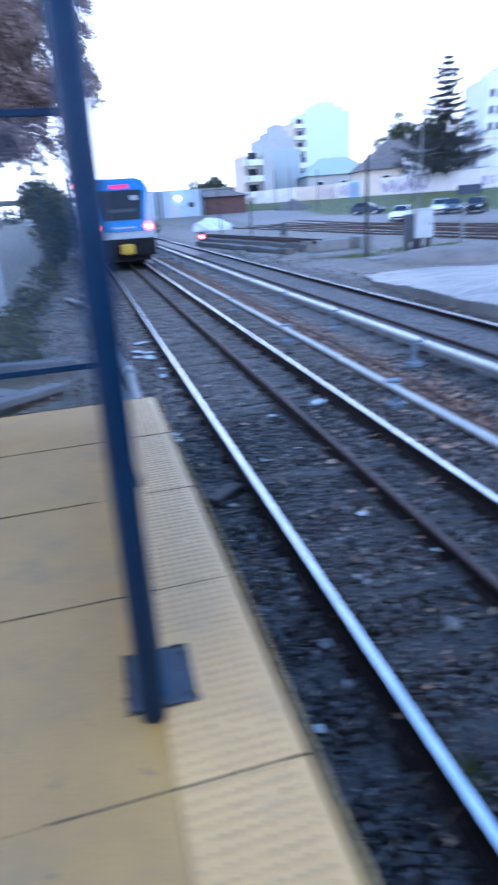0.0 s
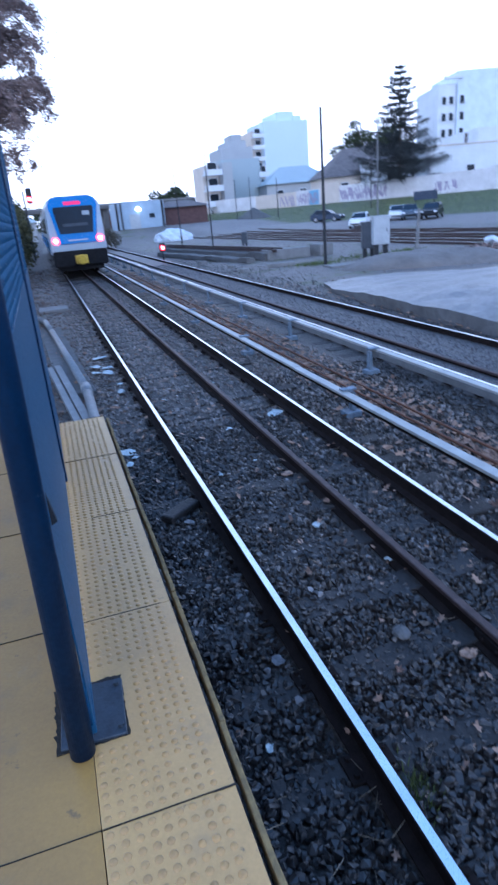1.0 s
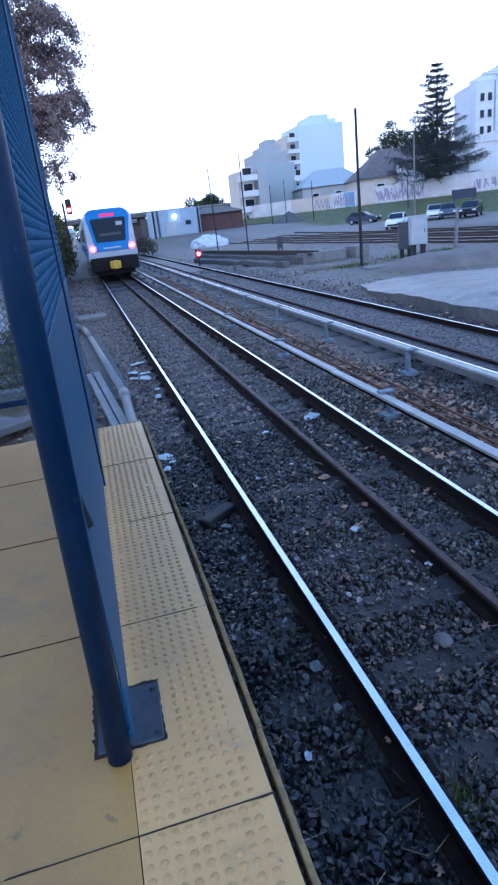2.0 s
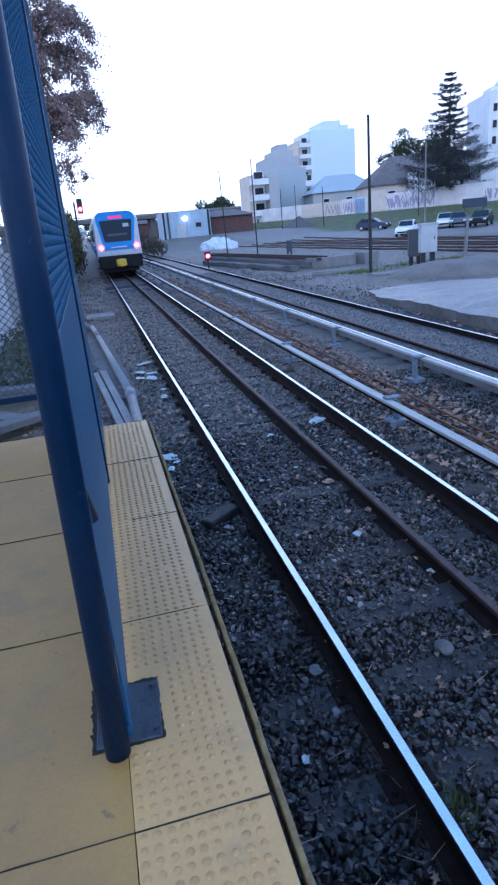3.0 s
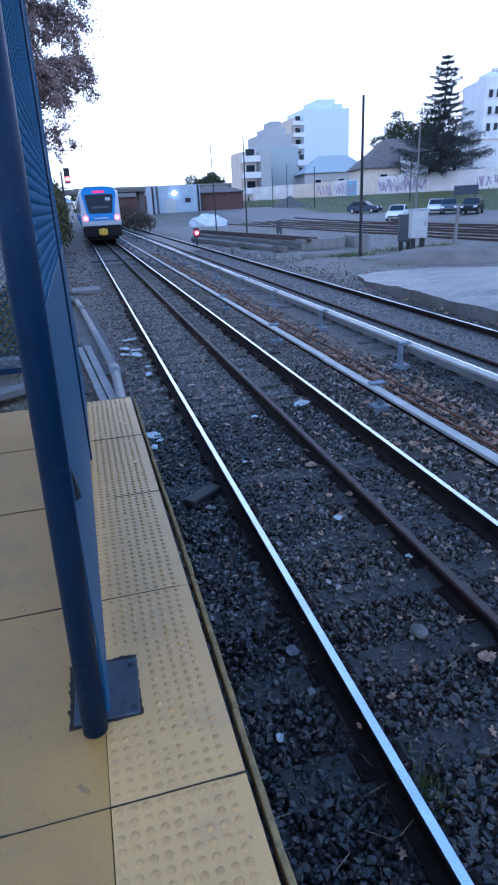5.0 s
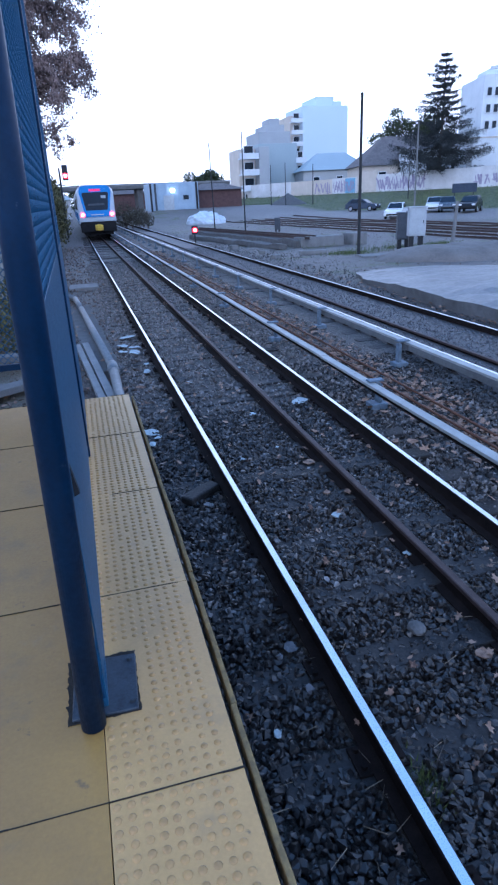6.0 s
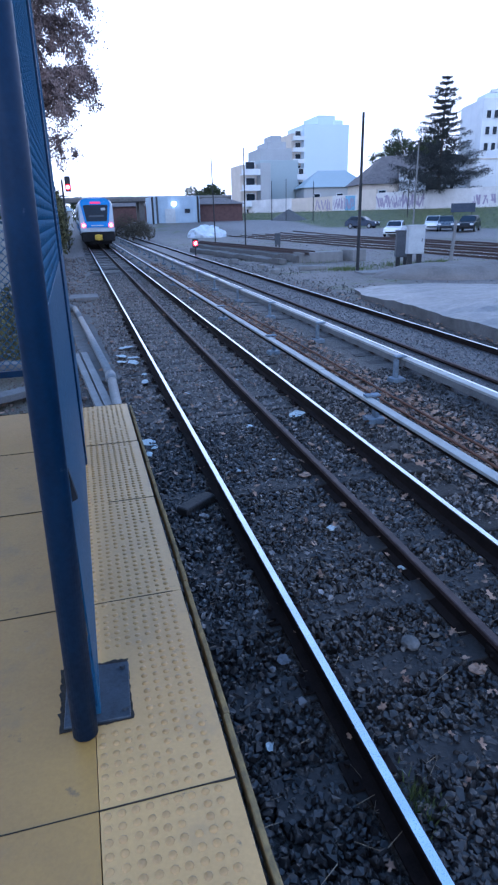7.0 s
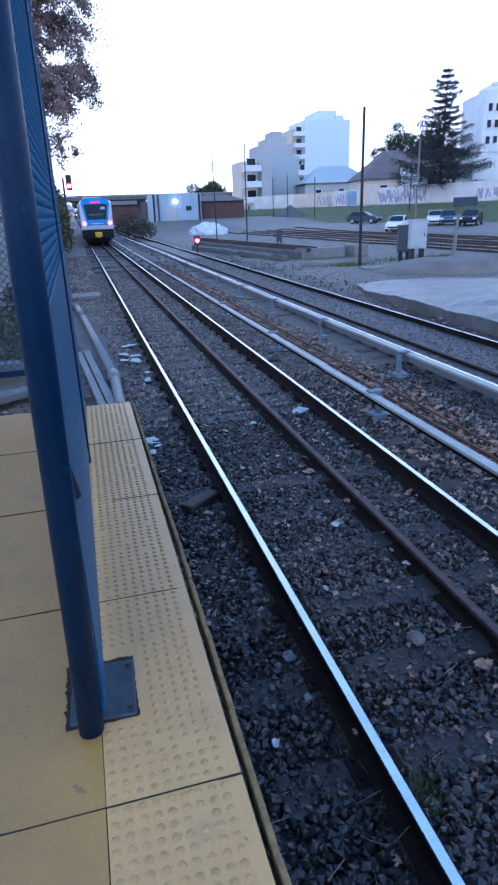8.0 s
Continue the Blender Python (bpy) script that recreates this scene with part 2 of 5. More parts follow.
stain(YELLOW, 2.6, 0.52, 0.68, (0.22, 0.135, 0.05), 1)
stain(YELLOW, 1.4, 0.58, 0.70, (0.26, 0.185, 0.10), 9)
stain(YELLOW, 11.0, 0.60, 0.70, (0.10, 0.065, 0.035), 2)
stain(YELLOW_DOT, 3.1, 0.52, 0.70, (0.34, 0.21, 0.085), 1)
stain(YELLOW_DOT, 24, 0.61, 0.70, (0.08, 0.06, 0.04), 2)
stain(BLUE_LIGHT, 26, 0.61, 0.64, (0.16, 0.20, 0.25), 3)
stain(BLUE_LIGHT, 14, 0.60, 0.66, (0.004, 0.008, 0.016), 4)
stain(BLUE_PAINT, 22, 0.64, 0.68, (0.05, 0.07, 0.10), 5)
stain(APRON, 0.9, 0.52, 0.66, (0.06, 0.052, 0.045), 6)
stain(COVER, 5, 0.58, 0.7, (0.10, 0.10, 0.105), 7)


# ---- mesh helpers ----
def finish(name, bm, mats, parent=None, smooth=False):
    mesh = bpy.data.meshes.new(name)
    bm.to_mesh(mesh)
    bm.free()
    for m in mats if isinstance(mats, (list, tuple)) else [mats]:
        mesh.materials.append(m)
    if smooth:
        for p in mesh.polygons:
            p.use_smooth = True
    ob = new(name, mesh)
    if parent:
        ob.parent = parent
    return ob


def part(name, bm, mat, parent, label="", smooth=False):
    return tagged(finish(name, bm, mat, parent, smooth), label)


def thing(name, label, category, x=0, y=0, z=0, rz=0, group="", kind=""):
    ob = new(name)
    ob.empty_display_size = 0.1
    ob.matrix_basis = pose(x, y, z, 0, 0, rz)
    return tagged(ob, label, category, group, kind)


def box(bm, cx, cy, cz, sx, sy, sz, rz=0.0, bevel=0.0, mi=0, tilt=None):
    m = pose(cx, cy, cz, 0, 0, rz)
    if tilt:
        m = pose(cx, cy, cz, *tilt)
    r = bmesh.ops.create_cube(bm, size=1, matrix=m @ Matrix.Diagonal((sx, sy, sz, 1)))
    faces = {f for v in r["verts"] for f in v.link_faces}
    for f in faces:
        f.material_index = mi
    if bevel:
        edges = list({e for v in r["verts"] for e in v.link_edges})
        bmesh.ops.bevel(bm, geom=edges, offset=bevel, segments=2, affect="EDGES", profile=0.5)
    return bm


def rod(bm, a, b, r, r2=None, seg=10, caps=True, mi=0):
    a, b = Vector(a), Vector(b)
    d = b - a
    m = Matrix.Translation((a + b) / 2) @ d.to_track_quat("Z", "Y").to_matrix().to_4x4()
    res = bmesh.ops.create_cone(bm, cap_ends=caps, segments=seg, radius1=r, radius2=r if r2 is None else r2, depth=d.length, matrix=m)
    for f in {f for v in res["verts"] for f in v.link_faces}:
        f.material_index = mi
    return bm


def ball(bm, c, r, sub=2, sz=1.0):
    bmesh.ops.create_icosphere(bm, subdivisions=sub, radius=r, matrix=Matrix.Translation(c) @ Matrix.Diagonal((1, 1, sz, 1)))
    return bm


def twig_rod(bm, a, b, r, r2):
    """A three-sided tapering twig."""
    rings = [[bm.verts.new((p.x + q * math.cos(k * 2.094), p.y + q * math.sin(k * 2.094), p.z)) for k in range(3)] for p, q in ((a, r), (b, r2))]
    for k in range(3):
        bm.faces.new((rings[0][k], rings[0][(k + 1) % 3], rings[1][(k + 1) % 3], rings[1][k]))


def tube_path(bm, pts, r, seg=10):
    for a, b in zip(pts, pts[1:]):
        rod(bm, a, b, r, seg=seg)
    for p in pts[1:-1]:
        ball(bm, p, r, 2)
    return bm


def prism(bm, outline, path, mi=None):
    """Sweeps a closed outline of (x, z) along points of a path, each (x, y, z)."""
    rings = [[bm.verts.new((px + ox, py, pz + oz)) for ox, oz in outline] for px, py, pz in path]
    n = len(outline)
    for a, b in zip(rings, rings[1:]):
        for i in range(n):
            f = bm.faces.new((a[i], a[(i + 1) % n], b[(i + 1) % n], b[i]))
            if mi:
                f.material_index = mi[i]
    bm.faces.new(rings[0][::-1])
    bm.faces.new(rings[-1])
    bmesh.ops.recalc_face_normals(bm, faces=bm.faces[:])
    return bm


def poly(bm, pts, thick, mi=0):
    """A flat outline given a thickness downwards."""
    top = [bm.verts.new(p) for p in pts]
    low = [bm.verts.new((p[0], p[1], p[2] - thick)) for p in pts]
    bm.faces.new(top)
    bm.faces.new(low[::-1])
    n = len(pts)
    for i in range(n):
        bm.faces.new((top[i], low[i], low[(i + 1) % n], top[(i + 1) % n]))
    bmesh.ops.recalc_face_normals(bm, faces=bm.faces[:])
    return bm


def scatter(name, shapes, places, sizes, mats, rng, flat=1.0, tilt=3.2):
    """Many small closed shapes in one mesh. shapes: list of (verts, faces) arrays; each place gets one, turned at random."""
    places, sizes = np.asarray(places, float), np.asarray(sizes, float)
    pick = rng.integers(0, len(shapes), len(places))
    vs, fs, base = [], [], 0
    for k, (v, f) in enumerate(shapes):
        w = np.nonzero(pick == k)[0]
        if not len(w):
            continue
        a, b = rng.uniform(-tilt, tilt, len(w)), rng.uniform(-tilt, tilt, len(w))
        c = rng.uniform(0, 6.3, len(w))
        ca, sa, cb, sb, cc, sc = np.cos(a), np.sin(a), np.cos(b), np.sin(b), np.cos(c), np.sin(c)
        q = np.stack([np.stack([cc * cb, cc * sb * sa - sc * ca, cc * sb * ca + sc * sa], 1),
                      np.stack([sc * cb, sc * sb * sa + cc * ca, sc * sb * ca - cc * sa], 1),
                      np.stack([-sb, cb * sa, cb * ca], 1)], 1)
        m = np.einsum("nij,vj->nvi", q, v) * sizes[w][:, None, None]
        m[:, :, 2] *= flat
        m += places[w][:, None, :]
        vs.append(m.reshape(-1, 3))
        fs.append((f[None] + (base + np.arange(len(w)) * len(v))[:, None, None]).reshape(-1, f.shape[1]))
        base += len(w) * len(v)
    v, f = np.concatenate(vs), np.concatenate(fs)
    mesh = bpy.data.meshes.new(name)
    k = f.shape[1]
    mesh.vertices.add(len(v))
    mesh.vertices.foreach_set("co", v.astype(np.float32).ravel())
    mesh.loops.add(f.size)
    mesh.loops.foreach_set("vertex_index", f.astype(np.int32).ravel())
    mesh.polygons.add(len(f))
    mesh.polygons.foreach_set("loop_start", np.arange(0, f.size, k, dtype=np.int32))
    mesh.update(calc_edges=True)
    mesh.polygons.foreach_set("use_smooth", np.zeros(len(f), bool))
    mesh.validate()
    mesh.materials.append(mats)
    return new(name, mesh)


def rocks(rng, count=14, flat=0.7, corners=9):
    """Angular crushed stones: hulls of a few random points."""
    out = []
    for _ in range(count):
        bm = bmesh.new()
        p = rng.normal(0, 1, (corners, 3))
        p *= (0.5 * rng.uniform(0.86, 1.06, (corners, 1))) / np.linalg.norm(p, axis=1)[:, None]
        p *= np.array([rng.uniform(0.85, 1.2), rng.uniform(0.7, 1.0), flat * rng.uniform(0.7, 1.2)])
        for q in p:
            bm.verts.new(q)
        bmesh.ops.convex_hull(bm, input=bm.verts[:])
        for v in [v for v in bm.verts if not v.link_faces]:
            bm.verts.remove(v)
        bmesh.ops.triangulate(bm, faces=bm.faces[:])
        bm.verts.index_update()
        out.append((np.array([x.co[:] for x in bm.verts]), np.array([[x.index for x in q.verts] for q in bm.faces])))
        bm.free()
    return out


LEAF_SHAPES = [(np.array([[-0.5, 0, 0], [-0.1, -0.28, 0.05], [0.5, 0, 0], [-0.1, 0.28, 0.06]]), np.array([[0, 1, 2, 3]])),
               (np.array([[-0.5, 0, 0.03], [0.05, -0.34, 0.0], [0.5, 0.06, 0.05], [0.0, 0.3, 0.1]]), np.array([[0, 1, 2, 3]]))]


def lobed(seed):
    """A curled leaf with five lobes, as a fan of triangles."""
    r = np.random.default_rng(seed)
    n = 11
    a = np.arange(n) * 6.283 / n
    rad = np.where(np.arange(n) % 2 == 0, 0.5, 0.26) * r.uniform(0.75, 1.1, n)
    rim = np.stack([np.cos(a) * rad, np.sin(a) * rad * 0.85, 0.25 * rad * r.uniform(0, 1, n)], 1)
    return np.concatenate([[[0, 0, 0]], rim]), np.array([[0, 1 + i, 1 + (i + 1) % n] for i in range(n)])


LOBED = [lobed(i) for i in range(6)]
NEEDLE_SHAPES = [(np.array([[-0.5, 0, 0], [0.0, -0.12, 0.04], [0.5, 0.02, -0.06], [0.0, 0.12, 0.02]]), np.array([[0, 1, 2, 3]])), (np.array([[-0.5, 0.05, 0.05], [0.1, -0.09, 0.0], [0.5, 0, -0.12], [0.05, 0.12, 0.03]]), np.array([[0, 1, 2, 3]]))]
rng = np.random.default_rng(5)


# ---- ground ----
WALL_A, WALL_U, WALL_N = Vector((48.4, 71.3)), Vector((0.303, -0.953)), Vector((-0.953, -0.303))


def step(a, b, v):
    t = min(1.0, max(0.0, (v - a) / (b - a)))
    return t * t * (3 - 2 * t)


def ground(x, y):
    """The height of the ground: flat track beds, a rise to the car park, a grass bank up to the boundary wall."""
    d = (Vector((x, y)) - WALL_A).dot(WALL_N)
    z = -0.20 + 0.06 * step(7.5, 10, x)
    z += 0.44 * step(24, 16.5, d) + 2.18 * step(10.0, 0.6, d)
    z = max(z, -0.2 + 1.6 * step(78, 97, y) * step(6.5, 11, x))
    z += 1.6 * step(-3.2, -9, x)
    if x > 7:
        z += 0.05 * noise.noise((x * 0.35, y * 0.35, 0)) + 0.02 * noise.noise((x * 1.7, y * 1.7, 3))
    if x < -1.2:
        z += 0.08 * noise.noise((x * 0.6, y * 0.6, 5))
    return z


def build_ground():
    xs = [-900, -400, -160, -80, -40, -25] + [-18 + 1.0 * i for i in range(79)] + [62, 66, 72, 80, 100, 140, 220, 400, 1200]
    ys = [-500, -150, -60, -30, -15] + [-8 + 1.0 * i for i in range(130)] + [126, 132, 140, 160, 200, 300, 500, 1000, 2500]
    bm = bmesh.new()
    vs = [[bm.verts.new((x, y, ground(x, y))) for x in xs] for y in ys]
    for j in range(len(ys) - 1):
        for i in range(len(xs) - 1):
            bm.faces.new((vs[j][i], vs[j][i + 1], vs[j + 1][i + 1], vs[j + 1][i])).smooth = True
    m = bpy.data.materials.new("rail_yard_ground")
    m.use_nodes = True
    n, l = m.node_tree.nodes, m.node_tree.links
    b = n["Principled BSDF"]
    geo = n.new("ShaderNodeNewGeometry")

    def noise_at(scale, detail=5):
        t = n.new("ShaderNodeTexNoise")
        t.inputs["Scale"].default_value, t.inputs["Detail"].default_value, t.inputs["Roughness"].default_value = scale, detail, 0.65
        l.new(geo.outputs["Position"], t.inputs["Vector"])
        return t.outputs["Fac"]

    def math(op, a, c, d=None):
        k = n.new("ShaderNodeMath")
        k.operation = op
        for i, v in enumerate((a, c, d)):
            if v is None:
                continue
            if isinstance(v, (int, float)):
                k.inputs[i].default_value = v
            else:
                l.new(v, k.inputs[i])
        return k.outputs[0]

    def ramp(v, lo, hi):
        k = n.new("ShaderNodeMapRange")
        k.interpolation_type = "SMOOTHSTEP"
        l.new(v, k.inputs["Value"])
        if lo < hi:
            k.inputs["From Min"].default_value, k.inputs["From Max"].default_value = lo, hi
        else:
            k.inputs["From Min"].default_value, k.inputs["From Max"].default_value = hi, lo
            k.inputs["To Min"].default_value, k.inputs["To Max"].default_value = 1, 0
        return k.outputs["Result"]

    def mixed(f, a, c):
        k = n.new("ShaderNodeMix")
        k.data_type = "RGBA"
        l.new(f, k.inputs["Factor"])
        for key, v in (("A", a), ("B", c)):
            if isinstance(v, tuple):
                k.inputs[key].default_value = (*v, 1)
            else:
                l.new(v, k.inputs[key])
        return k.outputs["Result"]

    xyz = n.new("ShaderNodeSeparateXYZ")
    l.new(geo.outputs["Position"], xyz.inputs[0])
    big, mid, fine = noise_at(0.35), noise_at(2.2), noise_at(28, 8)
    wob = math("MULTIPLY_ADD", mid, 3.0, -1.5)
    d = math("ADD", math("MULTIPLY", math("SUBTRACT", xyz.outputs[0], WALL_A.x), WALL_N.x), math("MULTIPLY", math("SUBTRACT", xyz.outputs[1], WALL_A.y), WALL_N.y))
    d = math("ADD", d, wob)
    dirt = mixed(mid, mixed(fine, (0.05, 0.041, 0.036), (0.13, 0.112, 0.10)), mixed(fine, (0.085, 0.074, 0.068), (0.24, 0.215, 0.197)))
    weeds = mixed(fine, (0.04, 0.05, 0.02), (0.13, 0.14, 0.06))
    col = mixed(ramp(big, 0.5, 0.68), dirt, weeds)
    col = mixed(ramp(d, 24, 21), col, mixed(fine, (0.12, 0.105, 0.097), (0.235, 0.21, 0.195)))
    grass = mixed(ramp(mid, 0.35, 0.65), (0.055, 0.062, 0.024), (0.115, 0.13, 0.048))
    col = mixed(ramp(d, 11.2, 9.0), col, grass)
    bed = mixed(ramp(fine, 0.3, 0.75), (0.018, 0.0165, 0.0158), (0.125, 0.114, 0.107))
    xw = math("ADD", xyz.outputs[0], math("MULTIPLY_ADD", mid, 1.2, -0.6))
    col = mixed(math("MULTIPLY", ramp(xw, 8.2, 7.0), ramp(xw, -2.4, -1.6)), col, bed)
    bank = mixed(fine, (0.035, 0.033, 0.025), (0.15, 0.13, 0.09))
    col = mixed(ramp(xw, -1.5, -2.4), col, bank)
    l.new(col, b.inputs["Base Color"])
    b.inputs["Roughness"].default_value = 0.62
    b.inputs["Specular IOR Level"].default_value = 0.4
    bn = n.new("ShaderNodeBump")
    bn.inputs["Strength"].default_value, bn.inputs["Distance"].default_value = 0.8, 0.05
    l.new(fine, bn.inputs["Height"])
    l.new(bn.outputs["Normal"], b.inputs["Normal"])
    tagged(finish("ground", bm, m), "dark gravelly rail yard rising to a grass bank", "ground", kind="structure")


build_ground()

# ---- tracks ----
RAIL = [(-0.029, -0.006), (-0.022, 0), (0.022, 0), (0.029, -0.006), (0.029, -0.034), (0.009, -0.046), (0.008, -0.125), (0.065, -0.140), (0.065, -0.150), (-0.065, -0.150), (-0.065, -0.140), (-0.008, -0.125), (-0.009, -0.046), (-0.029, -0.034)]
RAIL_MI = [0, 1, 0, 0, 0, 0, 0, 0, 0, 0, 0, 0, 0, 0]
GAUGE = 1.746


def rail_bm(path, mi=RAIL_MI):
    return prism(bmesh.new(), RAIL, path, mi)


def sleeper_mesh(seed):
    r = random.Random(seed)
    bm = bmesh.new()
    box(bm, 0, 0, 0, 2.75, 0.23 + r.uniform(-0.015, 0.015), 0.16, bevel=0.012)
    for e in range(5):
        v = r.choice(bm.verts[:])
        v.co.z += r.uniform(-0.012, 0.004)
    mesh = bpy.data.meshes.new("sleeper")
    bm.to_mesh(mesh)
    bm.free()
    mesh.materials.append(SLEEPER)
    return mesh


SLEEPERS = [sleeper_mesh(i) for i in range(5)]


def plate_mesh():
    bm = bmesh.new()
    box(bm, 0, 0, 0, 0.26, 0.17, 0.02, bevel=0.004)
    for sx in (-1, 1):
        for sy in (-1, 1):
            rod(bm, (sx * 0.095, sy * 0.05, 0.01), (sx * 0.095, sy * 0.05, 0.035), 0.014, seg=6)
    mesh = bpy.data.meshes.new("fixing_plate")
    bm.to_mesh(mesh)
    bm.free()
    mesh.materials.append(RAIL_SIDE)
    return mesh


PLATE_MESH = plate_mesh()


def track(label, x0, y0, y1, sleepers_to, top=-0.155):
    t = thing("railway_track", label, "railway track", kind="")
    t.location = (x0, 0, 0)
    for x in (0, GAUGE):
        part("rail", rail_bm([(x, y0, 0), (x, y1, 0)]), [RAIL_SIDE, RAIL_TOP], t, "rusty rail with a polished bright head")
    y, i = y0 + 0.35, 0
    while y < sleepers_to:
        s = new("sleeper", SLEEPERS[i % 5])
        s.parent = t
        s.matrix_basis = pose(GAUGE / 2 + random.uniform(-0.06, 0.06), y, top - 0.091 + (random.uniform(-0.035, -0.005) if y > 5 else random.uniform(-0.006, 0.012)), 0, random.uniform(-0.4, 0.4), random.uniform(-1.6, 1.6))
        if y < 16:
            for x in (0, GAUGE):
                p = new("fixing_plate", PLATE_MESH)
                p.parent = t
                p.matrix_basis = pose(x, y, top + 0.001)
        y += 0.66 + random.uniform(-0.03, 0.03)
        i += 1
    return t


track("broad gauge track with timber sleepers in dark ballast", 0.0, -12, 240, 60)
track("second broad gauge track beside grey cover boards", 4.27, -12, 240, 60, -0.165)


def loose_rail(label, x, y0, y1, z):
    t = thing("loose_rail", label, "rail", x, 0, z)
    y, k = y0, 0
    while y < y1:
        e = min(y + 12.0, y1)
        dx = 0.006 * math.sin(k * 2.3)
        # brown rust on the head; web and foot have their shade coloured in
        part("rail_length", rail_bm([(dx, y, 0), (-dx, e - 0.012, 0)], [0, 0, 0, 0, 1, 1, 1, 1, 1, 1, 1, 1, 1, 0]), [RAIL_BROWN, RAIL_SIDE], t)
        for s in (-1, 1):
            b = bmesh.new()
            box(b, s * 0.022, e, -0.085, 0.02, 0.55, 0.06, bevel=0.004)
            for q in (-0.2, -0.07, 0.07, 0.2):
                rod(b, (s * 0.03, e + q, -0.085), (s * 0.05, e + q, -0.085), 0.013, seg=6)
            part("fishplate", b, RAIL_SIDE, t)
        y, k = e, k + 1


loose_rail("brown rusty rail lying between the running rails", 1.07, -10, 120, -0.035)
loose_rail("dull rusty rail lying in the second track", 4.80, -10, 120, -0.045)


# ---- conductor rails with cover boards, and pipes between the tracks ----
def conductor(x, top, gap, first, label, side):
    t = thing("conductor_rail", label, "conductor rail")
    bm = bmesh.new()
    y, rr = -10.0, random.Random(int(x * 10))
    while y < 110:
        n = 6.0
        dx, dz = rr.uniform(-0.008, 0.008), rr.uniform(-0.008, 0.008)
        b = bmesh.new()
        box(b, x + dx, y + n / 2, top - 0.0175 + dz, 0.115, n - 0.015, 0.035, bevel=0.006)
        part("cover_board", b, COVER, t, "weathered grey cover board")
        b = bmesh.new()
        box(b, x + side * 0.055 + dx, y + n / 2, top - 0.078 + dz, 0.02, n - 0.02, 0.085, bevel=0.004)
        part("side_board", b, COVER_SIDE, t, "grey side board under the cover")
        y += n
    part("steel_rail", prism(bmesh.new(), [(-0.025, 0), (0.025, 0), (0.025, -0.012), (0.008, -0.02), (0.008, -0.045), (0.03, -0.055), (-0.03, -0.055), (-0.008, -0.045), (-0.008, -0.02), (-0.025, -0.012)], [(x + 0.0, -10, top - 0.04), (x + 0.0, 110, top - 0.04)]), RAIL_SIDE, t)
    y = first
    while y < 70:
        b = bmesh.new()
        s = side
        box(b, x + s * 0.13, y, (top - 0.02 - 0.24) / 2 , 0.05, 0.10, top + 0.20, bevel=0.006)
        box(b, x + s * 0.07, y, top - 0.0 + 0.012, 0.20, 0.11, 0.024, bevel=0.006)
        box(b, x + s * 0.11, y, -0.15, 0.22, 0.2, 0.08, bevel=0.01)
        part("bracket", b, BRACKET, t, "blue-grey steel bracket")
        y += gap
    return t


conductor(2.27, 0.17, 4.31, 2.17, "conductor rail under a long grey cover board", 1)
conductor(3.71, 0.212, 3.36, 1.43, "raised conductor rail with grey cover on steel brackets", -1)

for i, (px, pz) in enumerate(((2.80, -0.10), (3.06, -0.12))):
    bm = bmesh.new()
    pts = [(px + 0.02 * math.sin(k * 1.3 + i), -8 + k * 6.0, pz + 0.012 * math.cos(k * 2.1)) for k in range(16)]
    prism(bm, [(0.016 * math.cos(k * 0.785), 0.016 * math.sin(k * 0.785)) for k in range(8)], pts)
    tagged(finish("rusty_pipe", bm, RUST, smooth=True), "long orange rusty pipe lying among brown leaves", "pipe", group="pipes between the tracks")


# the second track's higher bed of packed small stones
bm = bmesh.new()
prism(bm, [(-0.12, -0.3), (2.2, -0.3), (2.05, -0.115), (0.02, -0.115)], [(4.22, -10, 0), (4.22, 60, 0)])
tagged(finish("track_bed", bm, material("packed_bluish_gravel", (0.06, 0.059, 0.062), (0.016, 0.016, 0.018), 0.55, scale=6, fine=45, bump=0.8, depth=0.02, mix=0.8, spec=0.45)), "bluish grey packed gravel bed of the second track", "track bed", kind="structure")


# ---- platform ----
platform = thing("platform", "low railway platform with worn yellow paint", "platform", kind="structure")
bm = bmesh.new()
box(bm, -3.4, -12.6, 0.275, 5.22, 35.0, 1.07, bevel=0.02)
part("platform_body", bm, DARK_CONCRETE, platform, "dark stained concrete platform body")
JOINTS = [1.03 + 0.97 * k for k in range(-16, 5)]


def slab(x0, x1, y0, y1, dots):
    bm = bmesh.new()
    g = 0.001
    r = random.Random(int((x0 * 31 + y0 * 17) * 100))
    dz = r.uniform(-0.002, 0.002)
    box(bm, (x0 + x1) / 2, (y0 + y1) / 2, 0.832 + dz, x1 - x0 - 0.003, y1 - y0 - 2 * g, 0.036, rz=r.uniform(-0.08, 0.08), bevel=0.0015)
    ob = part("tactile_slab" if dots else "slab", bm, YELLOW_DOT if dots else YELLOW, platform, "yellow tactile slab with raised dots" if dots else "smooth worn yellow slab")
    return ob


def dome_mesh():
    bm = bmesh.new()
    rings = [[bm.verts.new((q * math.cos(k * 0.785), q * math.sin(k * 0.785), h)) for k in range(8)] for q, h in ((0.0135, -0.005), (0.0105, -0.0005), (0.0055, 0.0015))]
    for lo, hi in zip(rings, rings[1:]):
        for k in range(8):
            bm.faces.new((lo[k], lo[(k + 1) % 8], hi[(k + 1) % 8], hi[k]))
    bm.faces.new(rings[-1])
    bm.verts.index_update()
    return np.array([v.co[:] for v in bm.verts]), [[v.index for v in f.verts] for f in bm.faces]


